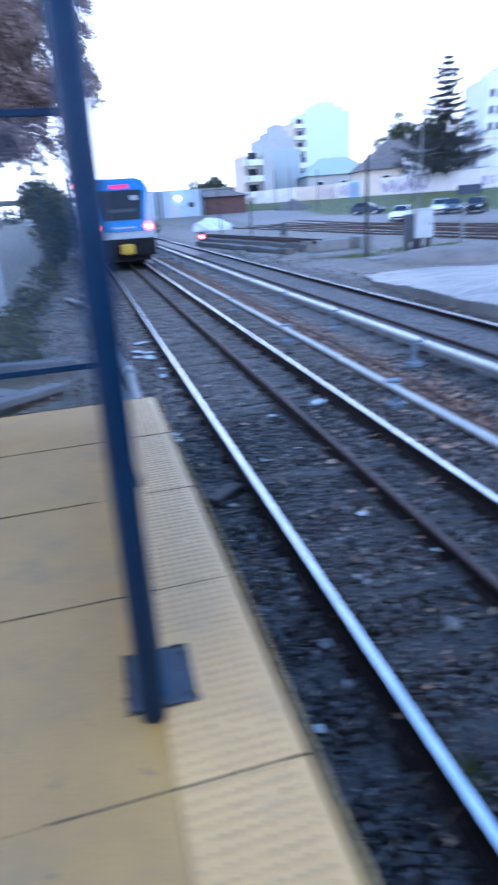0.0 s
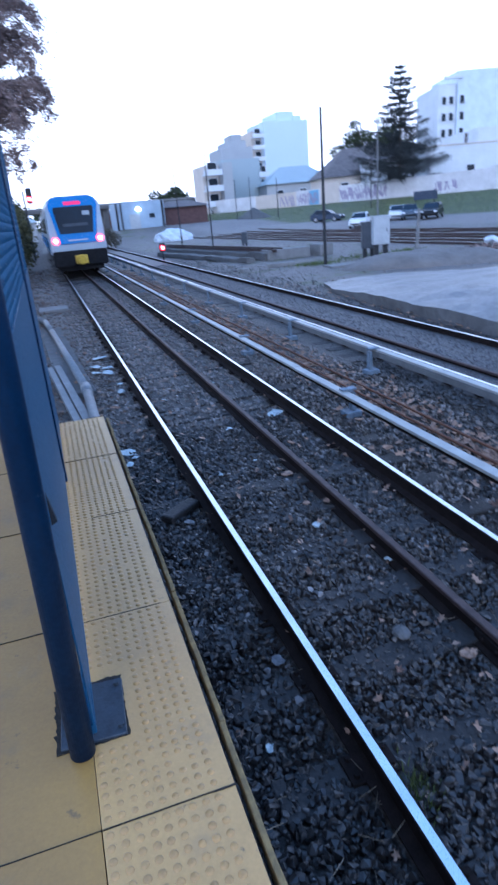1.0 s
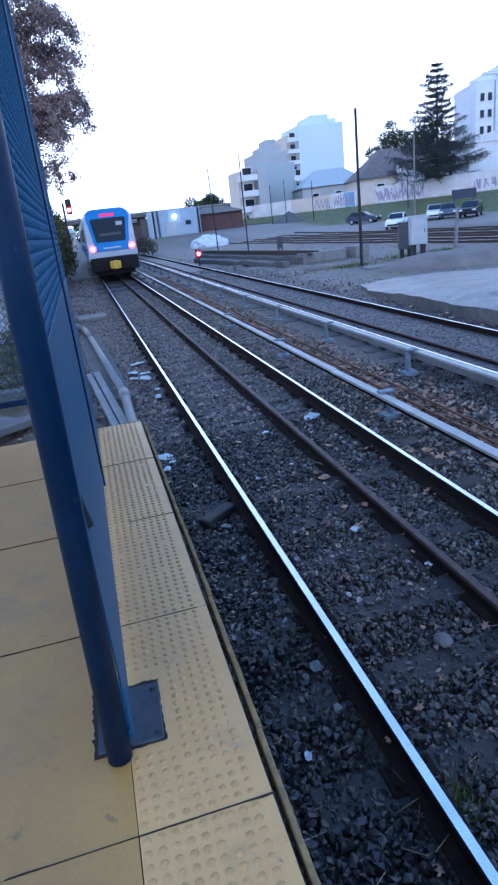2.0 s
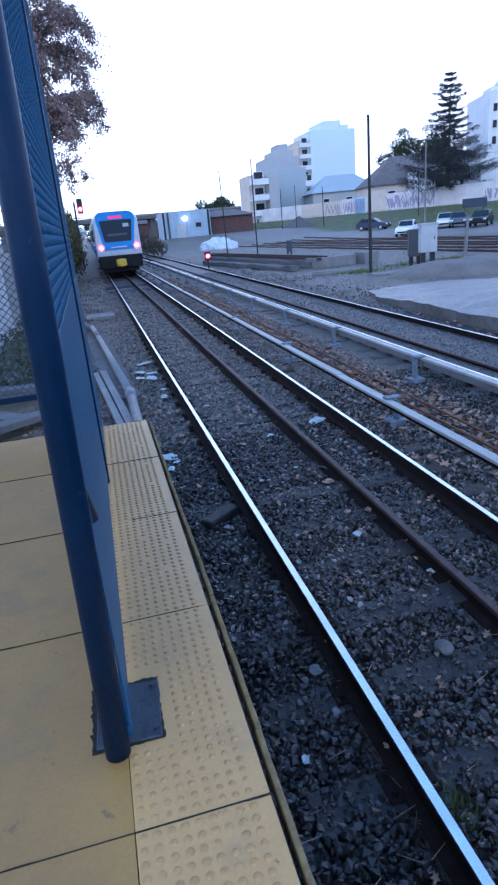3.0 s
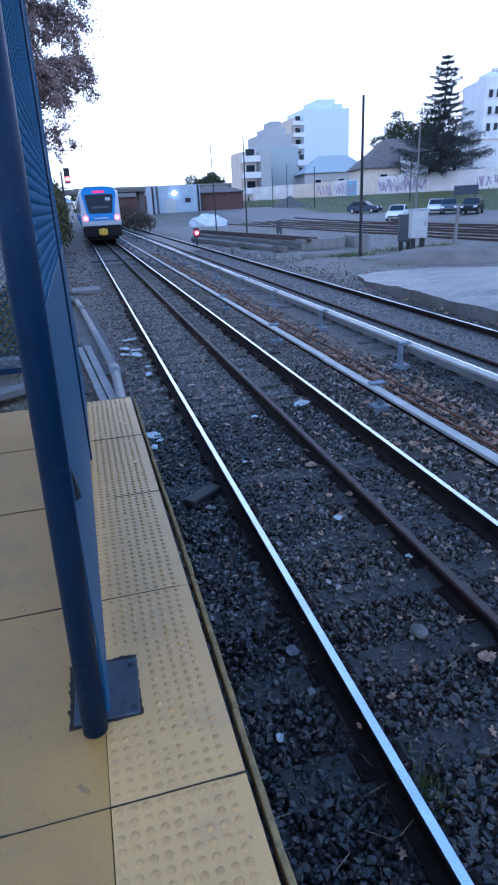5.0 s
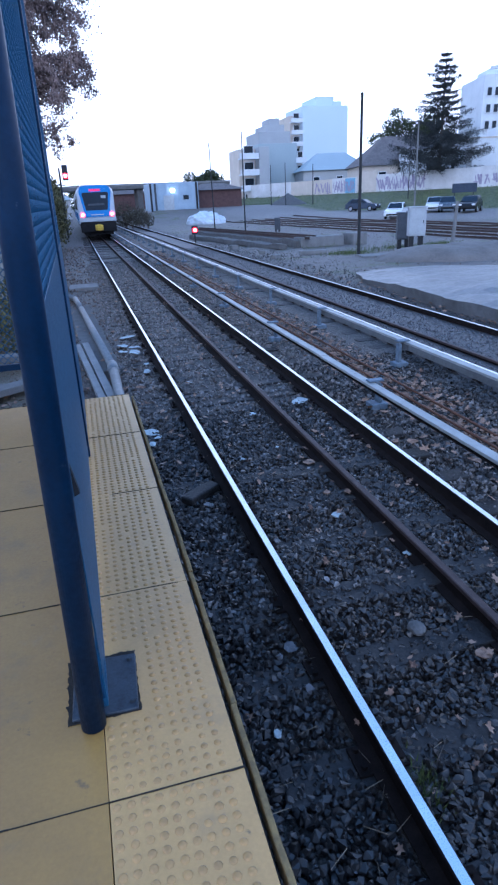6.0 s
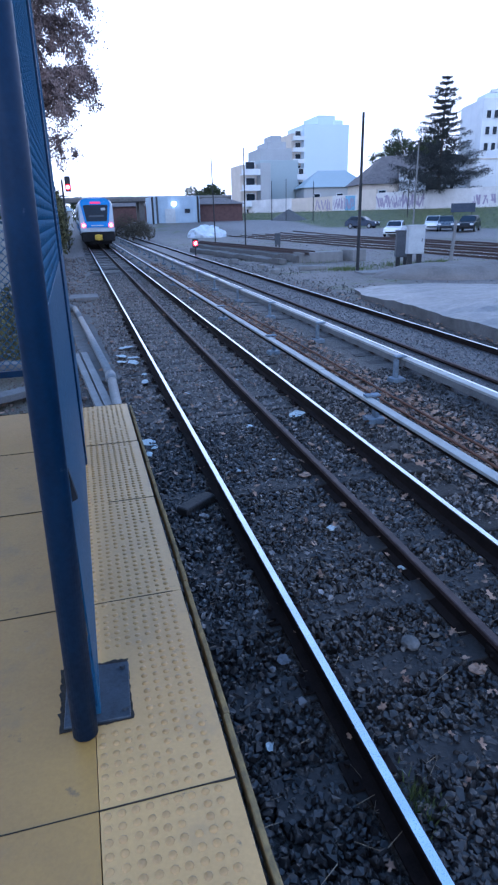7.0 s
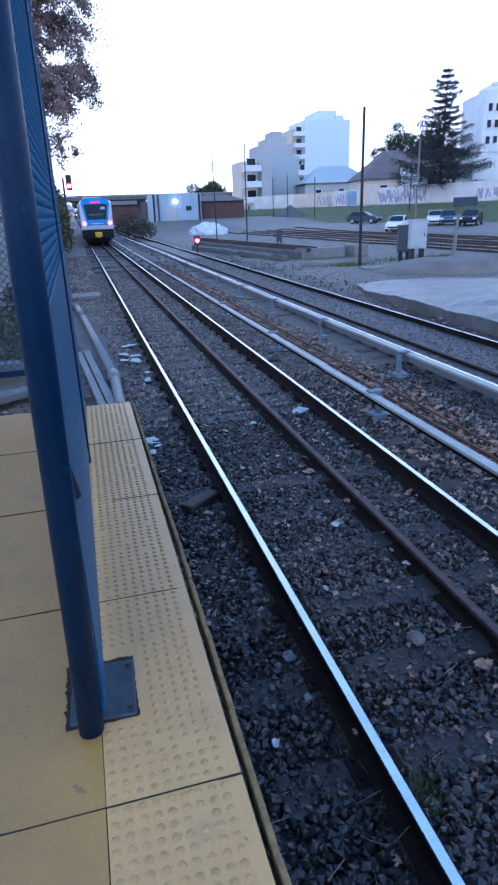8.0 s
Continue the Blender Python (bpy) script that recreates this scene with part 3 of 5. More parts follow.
for y0, y1 in zip(JOINTS, JOINTS[1:]):
    s = slab(-1.188, -0.802, y0, y1, True)
    for k, (xa, xb) in enumerate(((-2.16, -1.188), (-3.13, -2.16), (-4.1, -3.13), (-5.07, -4.1))):
        if k < 2 or y0 > -6:
            slab(xa, xb, y0, y1, False)
    if y0 > -2.5:
        dv, df = dome_mesh()
        verts, faces = [], []
        rows = 25
        for a in range(9):
            for c in range(rows):
                if random.random() < 0.02 or (a < 4 and 1.28 < y0 + 0.97 * c / rows < 1.68):
                    continue
                o = np.array((-1.168 + a * 0.0385 + random.uniform(-0.0015, 0.0015), y0 + 0.028 + c * (y1 - y0 - 0.05) / (rows - 1), 0.8545 - random.uniform(0, 0.002)))
                base = len(verts)
                verts.extend((dv + o).tolist())
                faces.extend([[base + i for i in f] for f in df])
        mesh = bpy.data.meshes.new("raised_dots")
        mesh.from_pydata(verts, [], faces)
        mesh.materials.append(WORN_DOT)
        mesh.polygons.foreach_set("use_smooth", np.ones(len(faces), bool))
        ob = new("raised_dots", mesh)
        ob.parent = s
        tagged(ob, kind="stuff")
# black dirt packed into the joints between the rows of slabs
for j, y in enumerate(JOINTS[12:]):
    bm = bmesh.new()
    xs = [-0.80 - 0.02 * k for k in range(165)]
    up = [(x, y + 0.0012 + 0.006 * max(0.0, noise.noise((x * 7, y * 3, 1)) - 0.05)) for x in xs]
    low = [(x, y - 0.0012 - 0.006 * max(0.0, noise.noise((x * 9, y * 3, 8)) - 0.05)) for x in xs]
    for k in range(len(xs) - 1):
        if noise.noise((xs[k] * 2.1, y * 5, 3)) < -0.30:
            continue
        c = [bm.verts.new((q[0], q[1], 0.853)) for q in (up[k], up[k + 1], low[k + 1], low[k])]
        d = [bm.verts.new((v.co.x, v.co.y, 0.845)) for v in c]
        bm.faces.new(c)
        for a in range(4):
            bm.faces.new((c[a], d[a], d[(a + 1) % 4], c[(a + 1) % 4]))
    bmesh.ops.recalc_face_normals(bm, faces=bm.faces[:])
    part("joint_dirt", bm, GRIME, platform, "black dirt in a slab joint")
# crumbling strip along the platform's edge
y = -14.0
while y < 4.9:
    n = random.uniform(0.5, 0.97)
    n = min(n, 4.9 - y)
    bm = bmesh.new()
    box(bm, -0.771 + random.uniform(-0.003, 0.003), y + n / 2, 0.80 + random.uniform(-0.006, 0.004), 0.02, n - 0.004, 0.07, rz=random.uniform(-0.3, 0.3), bevel=0.005)
    bmesh.ops.subdivide_edges(bm, edges=[e for e in bm.edges if abs(e.verts[0].co.y - e.verts[1].co.y) > 0.2], cuts=14)
    for v in bm.verts:
        v.co.x += 0.003 * noise.noise((v.co.x * 9, v.co.y * 11, v.co.z * 9))
        v.co.z += 0.004 * noise.noise((v.co.x * 5, v.co.y * 14, 4))
    part("edge_strip", bm, YELLOW_EDGE, platform, "chipped yellow edging strip")
    y += n

# ---- fence at the platform's end ----
fence = thing("platform_fence", "blue steel mesh fence closing the platform's end", "fence")
bm = bmesh.new()
poly(bm, [(-1.285, 1.345, 0.862), (-1.075, 1.335, 0.862), (-1.062, 1.6, 0.862), (-1.275, 1.615, 0.862)], 0.014)
bmesh.ops.bevel(bm, geom=bm.edges[:], offset=0.003, segments=1, affect="EDGES")
b = bmesh.new()
rim = []
for k in range(88):
    q = k / 88 * 4
    side, u = int(q), q - int(q)
    px, py = ((u, 0), (1, u), (1 - u, 1), (0, 1 - u))[side]
    rim.append((-1.299 + 0.234 * px + 0.012 * noise.noise((k * 2.3, 2.0, 0)), 1.334 + 0.292 * py + 0.012 * noise.noise((k * 2.7, 7.0, 3)), 0.8535))
poly(b, rim, 0.003)
part("grime", b, GRIME, fence, "dark crumbled grout round the base plate")
plate = part("base_plate", bm, PLATE, fence, "grimy steel base plate")
for bx, by in ((-1.09, 1.37), (-1.085, 1.57), (-1.255, 1.585)):
    b = bmesh.new()
    rod(b, (bx, by, 0.861), (bx, by, 0.874), 0.011, seg=6)
    part("bolt", b, PLATE, plate)
bm = bmesh.new()
rod(bm, (-1.219, 1.318, 0.853), (-1.158, 1.318, 3.95), 0.039, seg=28)
part("round_post", bm, BLUE_PAINT, fence, "round navy blue post", smooth=True)
bm = bmesh.new()
box(bm, -1.192, 3.6, 2.4, 0.06, 0.06, 3.09, bevel=0.006)
part("square_post", bm, BLUE_PAINT, fence, "square navy post")
bm = bmesh.new()
v = [bm.verts.new(p) for p in ((-1.172, 1.40, 1.74), (-1.150, 1.40, 1.62), (-1.172, 1.40, 1.61), (-1.172, 1.425, 1.74), (-1.150, 1.425, 1.62), (-1.172, 1.425, 1.61))]
for q in ((0, 1, 2), (5, 4, 3), (0, 3, 4, 1), (1, 4, 5, 2), (2, 5, 3, 0)):
    bm.faces.new([v[i] for i in q])
part("gusset", bm, BLACK_STEEL, fence, "small dark triangular gusset")
bm = bmesh.new()
box(bm, -1.20, 4.83, 2.4, 0.05, 0.05, 3.1, bevel=0.005)
part("corner_post", bm, BLUE_LIGHT, fence)


def mesh_panel(p0, p1, z0, z1, r=0.0028, cell=0.06):
    """Diamond wire mesh between two upright lines."""
    bm = bmesh.new()
    a, b = Vector((*p0, 0)), Vector((*p1, 0))
    width, height = (b - a).length, z1 - z0
    u = (b - a).normalized()
    for sgn in (1, -1):
        k = -height
        while k < width + height:
            pts = []
            for s, z in ((k, 0.0), (k + sgn * height, height)):
                pts.append([s, z])
            (s0, q0), (s1, q1) = pts
            if s0 > s1:
                s0, q0, s1, q1 = s1, q1, s0, q0
            if s1 > 0 and s0 < width and s1 != s0:
                slope = (q1 - q0) / (s1 - s0)
                if s0 < 0:
                    q0, s0 = q0 - slope * s0, 0
                if s1 > width:
                    q1, s1 = q1 - slope * (s1 - width), width
                if s1 - s0 > 0.01:
                    rod(bm, a + u * s0 + Vector((0, 0, z0 + q0)), a + u * s1 + Vector((0, 0, z0 + q1)), r, seg=4, caps=False)
            k += cell
    return bm


for ya, yb in ((1.322, 3.57), (3.63, 4.8)):
    part("mesh_panel", mesh_panel((-1.172, ya), (-1.178, yb), 2.14, 3.86, 0.004, 0.075), BLUE_LIGHT, fence, "blue diamond wire mesh")
    bm = bmesh.new()
    box(bm, -1.173, (ya + yb) / 2, 1.54, 0.006, yb - ya, 1.2, rz=0.2, bevel=0.001)
    part("lower_sheet", bm, BLUE_LIGHT, fence, "chipped blue steel sheet")
    for z in (0.925, 3.88):
        bm = bmesh.new()
        box(bm, -1.183, (ya + yb) / 2, z, 0.03, yb - ya, 0.036, rz=0.2, bevel=0.004)
        part("rail_bar", bm, BLUE_LIGHT if z < 1 else BLUE_PAINT, fence)
part("mesh_panel", mesh_panel((-4.2, 4.83), (-1.23, 4.83), 1.24, 3.04), BLUE_LIGHT, fence, "blue diamond wire mesh")
for z in (1.21, 3.06):
    bm = bmesh.new()
    box(bm, -2.73, 4.83, z, 3.0, 0.036, 0.05, bevel=0.004)
    part("rail_bar", bm, BLUE_PAINT, fence)
for x in (-2.7, -4.2):
    bm = bmesh.new()
    box(bm, x, 4.83, 2.08, 0.05, 0.05, 2.44, bevel=0.005)
    part("post", bm, BLUE_PAINT, fence)


# ---- train ----
train = thing("train", "blue and white electric train driving away", "train", 0.873, 29.7, 0)


def loft(bm, rings, mi=0):
    vr = [[bm.verts.new(p) for p in r] for r in rings]
    n = len(vr[0])
    for a, b in zip(vr, vr[1:]):
        for i in range(n):
            f = bm.faces.new((a[i], a[(i + 1) % n], b[(i + 1) % n], b[i]))
            f.material_index = mi
    bm.faces.new(vr[0][::-1])
    bm.faces.new(vr[-1])
    bmesh.ops.recalc_face_normals(bm, faces=bm.faces[:])
    return bm


def section(y, half, z0, z1, r, lean=0.0):
    """A rounded body section at y; lean moves its top forwards."""
    pts = [(-half, z0), (half, z0), (half, z1 - r)]
    pts += [(half - r + r * math.cos(a), z1 - r + r * 0.8 * math.sin(a)) for a in (0.4, 0.8, 1.2, 1.57)]
    pts += [(-(half - r + r * math.cos(a)), z1 - r + r * 0.8 * math.sin(a)) for a in (1.57, 1.2, 0.8, 0.4)]
    pts += [(-half, z1 - r)]
    return [(x, y + lean * max(0, (z - 1.7)) / 2.2, z) for x, z in pts]


def coach(y0, front):
    L = 22.0
    body = bmesh.new()
    if front:
        loft(body, [section(y0, 1.36, 1.12, 3.8, 0.55, 0.55), section(y0 + 0.9, 1.42, 1.1, 3.95, 0.6, 0.2), section(y0 + L, 1.42, 1.1, 3.95, 0.6)])
    else:
        loft(body, [section(y0, 1.42, 1.1, 3.95, 0.6), section(y0 + L, 1.42, 1.1, 3.95, 0.6)])
    c = part("coach_body", body, TRAIN_WHITE, train, "white coach body")
    b = bmesh.new()
    loft(b, [[(px * 0.9, py + 0.05, pz + 0.02) for px, py, pz in section(y0 + 0.62 if front else y0, 1.42, 3.5, 3.97, 0.6)], [(px * 0.9, py, pz + 0.02) for px, py, pz in section(y0 + L, 1.42, 3.5, 3.97, 0.6)]])
    part("roof", b, TRAIN_BLUE, c, "blue roof")
    for s in (-1, 1):
        b = bmesh.new()
        box(b, s * 1.423, y0 + L / 2 + 0.5, 1.55, 0.01, L - 1.2, 0.7)
        part("side_band", b, TRAIN_BLUE, c, "blue side band")
        for k in range(8):
            b = bmesh.new()
            box(b, s * 1.424, y0 + 2.6 + k * 2.4, 2.55, 0.02, 1.7, 0.85, bevel=0.006)
            part("side_window", b, GLASS, c)
    b = bmesh.new()
    box(b, 0, y0 + L / 2, 0.88, 2.5, L - 0.8, 0.5, bevel=0.03)
    for k in range(5):
        box(b, 0, y0 + 3.4 + k * 3.8, 0.55, 2.3, 2.2, 0.55, bevel=0.03)
    part("underframe", b, TRAIN_DARK, train, "dark sooty underframe")
    b = bmesh.new()
    box(b, 0, y0 + L / 2, 4.02, 1.7, 6, 0.22, bevel=0.04)
    part("roof_unit", b, CABINET, c)


coach(0.0, True)
coach(22.6, False)
bm = bmesh.new()
box(bm, 0, 22.3, 2.3, 2.3, 0.7, 2.5, bevel=0.05)
part("gangway", bm, RUBBER, train)


def face(name, pts, off, thick, mat, parent, label=""):
    """A panel on the raked end face: pts (x, z), standing off the face."""
    def yy(z):
        return 0.55 * max(0, z - 1.7) / 2.2
    bm = bmesh.new()
    fr = [bm.verts.new((x, yy(z) - off, z)) for x, z in pts]
    bk = [bm.verts.new((x, yy(z) - off + thick, z)) for x, z in pts]
    n = len(pts)
    bm.faces.new(fr)
    bm.faces.new(bk[::-1])
    for i in range(n):
        bm.faces.new((fr[i], bk[i], bk[(i + 1) % n], fr[(i + 1) % n]))
    bmesh.ops.recalc_face_normals(bm, faces=bm.faces[:])
    return part(name, bm, mat, parent, label)


end = face("end_panel", [(-0.9, 1.6), (0.9, 1.6), (0.98, 2.05), (1.12, 2.9), (1.2, 3.3), (1.2, 3.56), (1.0, 3.76), (-1.0, 3.76), (-1.2, 3.56), (-1.2, 3.3), (-1.12, 2.9), (-0.98, 2.05)], 0.03, 0.05, TRAIN_BLUE, train, "bright blue end panel")
face("windscreen", [(-0.82, 2.08), (0.82, 2.08), (1.0, 3.26), (0.94, 3.36), (-0.94, 3.36), (-1.0, 3.26)], 0.045, 0.03, GLASS, end, "dark cab window")
face("led_sign", [(-0.42, 3.44), (0.42, 3.44), (0.42, 3.6), (-0.42, 3.6)], 0.045, 0.02, SIGN_RED, end, "lit red destination sign")
face("lit_board", [(-0.62, 2.42), (0.62, 2.42), (0.62, 2.56), (-0.62, 2.56)], 0.052, 0.01, CABINET_DARK, end, "pale board behind the cab window")
face("lit_board", [(0.42, 2.92), (0.78, 2.92), (0.78, 3.12), (0.42, 3.12)], 0.052, 0.01, CABINET, end)
face("trim_bar", [(-0.5, 1.72), (0.5, 1.72), (0.5, 1.79), (-0.5, 1.79)], 0.045, 0.02, TRAIN_WHITE, end)
for s in (-1, 1):
    face("corner_pillar", [(s * 1.0, 1.55), (s * 1.37, 1.5), (s * 1.36, 2.4), (s * 1.35, 3.2), (s * 1.24, 3.5), (s * 1.21, 3.3), (s * 1.13, 2.9), (s * 1.0, 2.05)], 0.035, 0.06, TRAIN_WHITE, train, "white corner pillar")
    lamp = bmesh.new()
    bmesh.ops.create_cone(lamp, cap_ends=True, segments=20, radius1=0.2, radius2=0.17, depth=0.08, matrix=pose(s * 1.1, -0.05, 1.77, 90))
    lamp = part("tail_light", lamp, TAIL_RED, train, "lit red tail light", smooth=False)
    b = bmesh.new()
    bmesh.ops.create_cone(b, cap_ends=True, segments=16, radius1=0.11, radius2=0.10, depth=0.03, matrix=pose(s * 1.1, -0.1, 1.77, 90))
    part("bulb", b, TAIL_CORE, lamp)
face("bumper_band", [(-1.38, 1.28), (1.38, 1.28), (1.38, 1.56), (-1.38, 1.56)], 0.06, 0.08, TRAIN_WHITE, train, "white bumper band")
bm = bmesh.new()
box(bm, 0, 0.30, 0.87, 2.7, 0.82, 0.76, bevel=0.06)
box(bm, 0, 0.25, 0.42, 2.2, 0.2, 0.3, bevel=0.03)
part("skirt", bm, TRAIN_DARK, train, "black end skirt")
bm = bmesh.new()
box(bm, 0, -0.32, 0.82, 0.6, 0.55, 0.42, bevel=0.06)
rod(bm, (0, -0.66, 0.82), (0, -0.56, 0.82), 0.2, 0.26, seg=14)
part("coupler", bm, COUPLER_Y, train, "yellow automatic coupler")
bm = bmesh.new()
box(bm, 0, -0.03, 1.02, 0.9, 0.12, 0.08, bevel=0.02)
part("step", bm, TRAIN_DARK, train)


def wheelset(y):
    bm = bmesh.new()
    rod(bm, (-0.95, 0, 0), (0.95, 0, 0), 0.08, seg=12)
    for s in (-1, 1):
        rod(bm, (s * 0.79, 0, 0), (s * 0.92, 0, 0), 0.46, seg=24)
        rod(bm, (s * 0.77, 0, 0), (s * 0.80, 0, 0), 0.485, seg=24)
        for k in range(4):
            a = k * 1.571
            rod(bm, (s * 0.925, 0.25 * math.cos(a), 0.25 * math.sin(a)), (s * 0.945, 0.25 * math.cos(a), 0.25 * math.sin(a)), 0.05, seg=8)
    w = part("wheelset", bm, RAIL_SIDE, train, "steel wheelset")
    w.matrix_basis = pose(0, y, 0.46)
    return w


WHEELSETS = [(wheelset(y), y) for y in (2.2, 4.6, 17.4, 19.8)]
for y in (3.4, 18.6):
    bm = bmesh.new()
    for s in (-1, 1):
        box(bm, s * 1.06, y, 0.5, 0.12, 3.2, 0.24, bevel=0.03)
    box(bm, 0, y, 0.62, 1.9, 0.5, 0.2, bevel=0.03)
    part("bogie", bm, TRAIN_DARK, train)


# ---- signals, masts, cabinets beside the tracks ----
def signal_lamp(t, x, y, z, r, housing):
    b = bmesh.new()
    box(b, x, y, z, housing, 0.18, housing * 1.5, bevel=0.02)
    h = part("lamp_housing", b, BLACK_STEEL, t)
    b = bmesh.new()
    bmesh.ops.create_cone(b, cap_ends=True, segments=18, radius1=r, radius2=r * 0.95, depth=0.04, matrix=pose(x, y - 0.11, z, 90))
    part("lens", b, SIGNAL_RED, h, "lit red signal lens")
    b = bmesh.new()
    bmesh.ops.create_cone(b, cap_ends=True, segments=14, radius1=r * 0.6, radius2=r * 0.55, depth=0.02, matrix=pose(x, y - 0.14, z, 90))
    part("bulb", b, TAIL_CORE, h)
    b = bmesh.new()
    box(b, x, y - 0.17, z + r * 1.15, r * 2.2, 0.2, 0.02)
    part("hood", b, BLACK_STEEL, h)


dwarf = thing("dwarf_signal", "short ground signal showing red beside the track", "signal")
bm = bmesh.new()
rod(bm, (6.36, 40, -0.25), (6.36, 40, 0.5), 0.05)
part("post", bm, BLACK_STEEL, dwarf)
signal_lamp(dwarf, 6.36, 40, 0.68, 0.17, 0.36)
mast_signal = thing("mast_signal", "tall mast signal showing red beyond the hedge", "signal")
bm = bmesh.new()
rod(bm, (-1.6, 60, -0.3), (-1.6, 60, 5.6), 0.09)
box(bm, -1.6, 60.1, 4.2, 0.9, 0.5, 0.06)
part("mast", bm, BLACK_STEEL, mast_signal)
signal_lamp(mast_signal, -1.12, 60, 4.95, 0.24, 0.5)
bm = bmesh.new()
box(bm, -1.12, 60.05, 5.55, 0.5, 0.16, 0.6, bevel=0.03)
part("upper_housing", bm, BLACK_STEEL, mast_signal)


def pole(label, x, y, top, r, mat=None, lean=0.0, arm=0):
    bm = bmesh.new()
    z = ground(x, y)
    rod(bm, (x, y, z - 0.1), (x + lean, y, top), r, r * 0.7, seg=12)
    if arm:
        rod(bm, (x + lean, y, top - 0.2), (x + lean + arm, y, top + 0.1), r * 0.5, seg=8)
        box(bm, x + lean + arm, y, top + 0.1, 0.5, 0.2, 0.12, bevel=0.02)
    tagged(finish("pole", bm, mat or BLACK_STEEL, smooth=False), label, "pole")


pole("tall dark steel mast beside the cabinets", 10.75, 25, 6.1, 0.075)
pole("dark steel pole in the yard", 12.4, 50, 7.2, 0.06)
pole("thin dark pole in the yard", 9.45, 48, 6.3, 0.05, lean=-0.1)
pole("thin pole beside the boundary wall", 28.39, 93.8, 6.91, 0.060)
pole("thin pole beside the boundary wall", 30.27, 92.55, 7.16, 0.060)
pole("thin pole beside the boundary wall", 34.64, 92.55, 6.78, 0.072)
pole("grey concrete pole by the conifer", 39.77, 71.3, 9.91, 0.11, CONCRETE)
pole("thin pole beside the boundary wall", 41.64, 76.3, 8.16, 0.060)
pole("pale leaning wooden stake in weeds", 16.65, 27, 1.85, 0.1, CONCRETE, 0.12)


def cabinet(label, x, y, z0, w, d, h, mat, legs):
    t = thing("relay_cabinet", label, "cabinet", x, y, ground(x, y), -18)
    bm = bmesh.new()
    box(bm, 0, 0, z0 + h / 2, w, d, h, bevel=0.02)
    body = part("body", bm, mat, t)
    bm = bmesh.new()
    box(bm, 0, -d / 2 - 0.008, z0 + h / 2, w * 0.88, 0.016, h * 0.9, bevel=0.004)
    door = part("door", bm, mat, body)
    bm = bmesh.new()
    box(bm, w * 0.33, -d / 2 - 0.03, z0 + h * 0.5, 0.03, 0.03, 0.14, bevel=0.004)
    part("handle", bm, BLACK_STEEL, body)
    bm = bmesh.new()
    box(bm, 0, 0, z0 + h + 0.02, w * 1.1, d * 1.15, 0.04, bevel=0.01)
    part("lid", bm, mat, body)
    for s in (-1, 1):
        bm = bmesh.new()
        box(bm, s * w * 0.28, 0, z0 / 2 - 0.05, legs, d * 0.5, z0 + 0.1, bevel=0.01)
        part("leg", bm, BLACK_STEEL, t)


cabinet("light grey relay cabinet on dark legs", 13.2, 24.5, 0.72, 0.72, 0.45, 1.15, CABINET, 0.2)
cabinet("slate grey relay cabinet beside a pale one", 13.75, 26.6, 0.45, 0.62, 0.45, 1.15, CABINET_DARK, 0.18)
cabinet("small grey junction box in the yard", 14.5, 48, 0.15, 0.45, 0.4, 0.85, CABINET_DARK, 0.12)

bm = bmesh.new()
poly(bm, [(10.5, 23.9, -0.07), (11.9, 23.6, -0.07), (12.1, 24.6, -0.06), (10.6, 25.0, -0.07)], 0.12)
tagged(finish("concrete_cover", bm, CONCRETE), "pale concrete cover slab flat on the ground", "slab")

# concrete apron with a drooping end
bm = bmesh.new()
pts = [(8.0, 19.3), (7.35, 17.4), (7.15, 15.0), (6.95, 12.5), (6.85, 10.0), (6.8, 6.0), (6.8, -8.0), (24, -8.0), (24, 13), (17.5, 15.5), (12.5, 18.0), (9.6, 19.8)]
inner = [(p[0] + (12 - p[0]) * 0.28, p[1] + (6 - p[1]) * 0.07) for p in pts]
lo = [bm.verts.new((*p, -0.3)) for p in pts]
mi_ = [bm.verts.new((*p, -0.10 + 0.2 * step(19.5, 12, p[1]))) for p in pts]
hi = [bm.verts.new((*p, -0.04 + 0.5 * step(19.5, 9, p[1]))) for p in inner]
n = len(pts)
for a, b in ((lo, mi_), (mi_, hi)):
    for i in range(n):
        bm.faces.new((a[i], a[(i + 1) % n], b[(i + 1) % n], b[i]))
bm.faces.new(hi)
bmesh.ops.recalc_face_normals(bm, faces=bm.faces[:])
bmesh.ops.triangulate(bm, faces=bm.faces[:])
bmesh.ops.subdivide_edges(bm, edges=[e for e in bm.edges if e.calc_length() > 0.8], cuts=5, use_grid_fill=True)
for v in bm.verts:
    if v.co.z > -0.2:
        v.co.z += 0.05 * noise.noise(v.co * 0.9) + 0.03 * noise.noise(v.co * 3.1)
    v.co.x += 0.12 * noise.noise(v.co * 1.3 + Vector((7, 0, 0)))
    v.co.y += 0.12 * noise.noise(v.co * 1.3 + Vector((0, 9, 0)))
bm.normal_update()
# steep edge faces get dark concrete, which paints in their shade
for f in bm.faces:
    f.material_index = 0 if f.normal.z > 0.6 else 1
tagged(finish("concrete_apron", bm, [APRON, DARK_CONCRETE]), "worn grey concrete apron beside the second track", "apron", kind="structure")


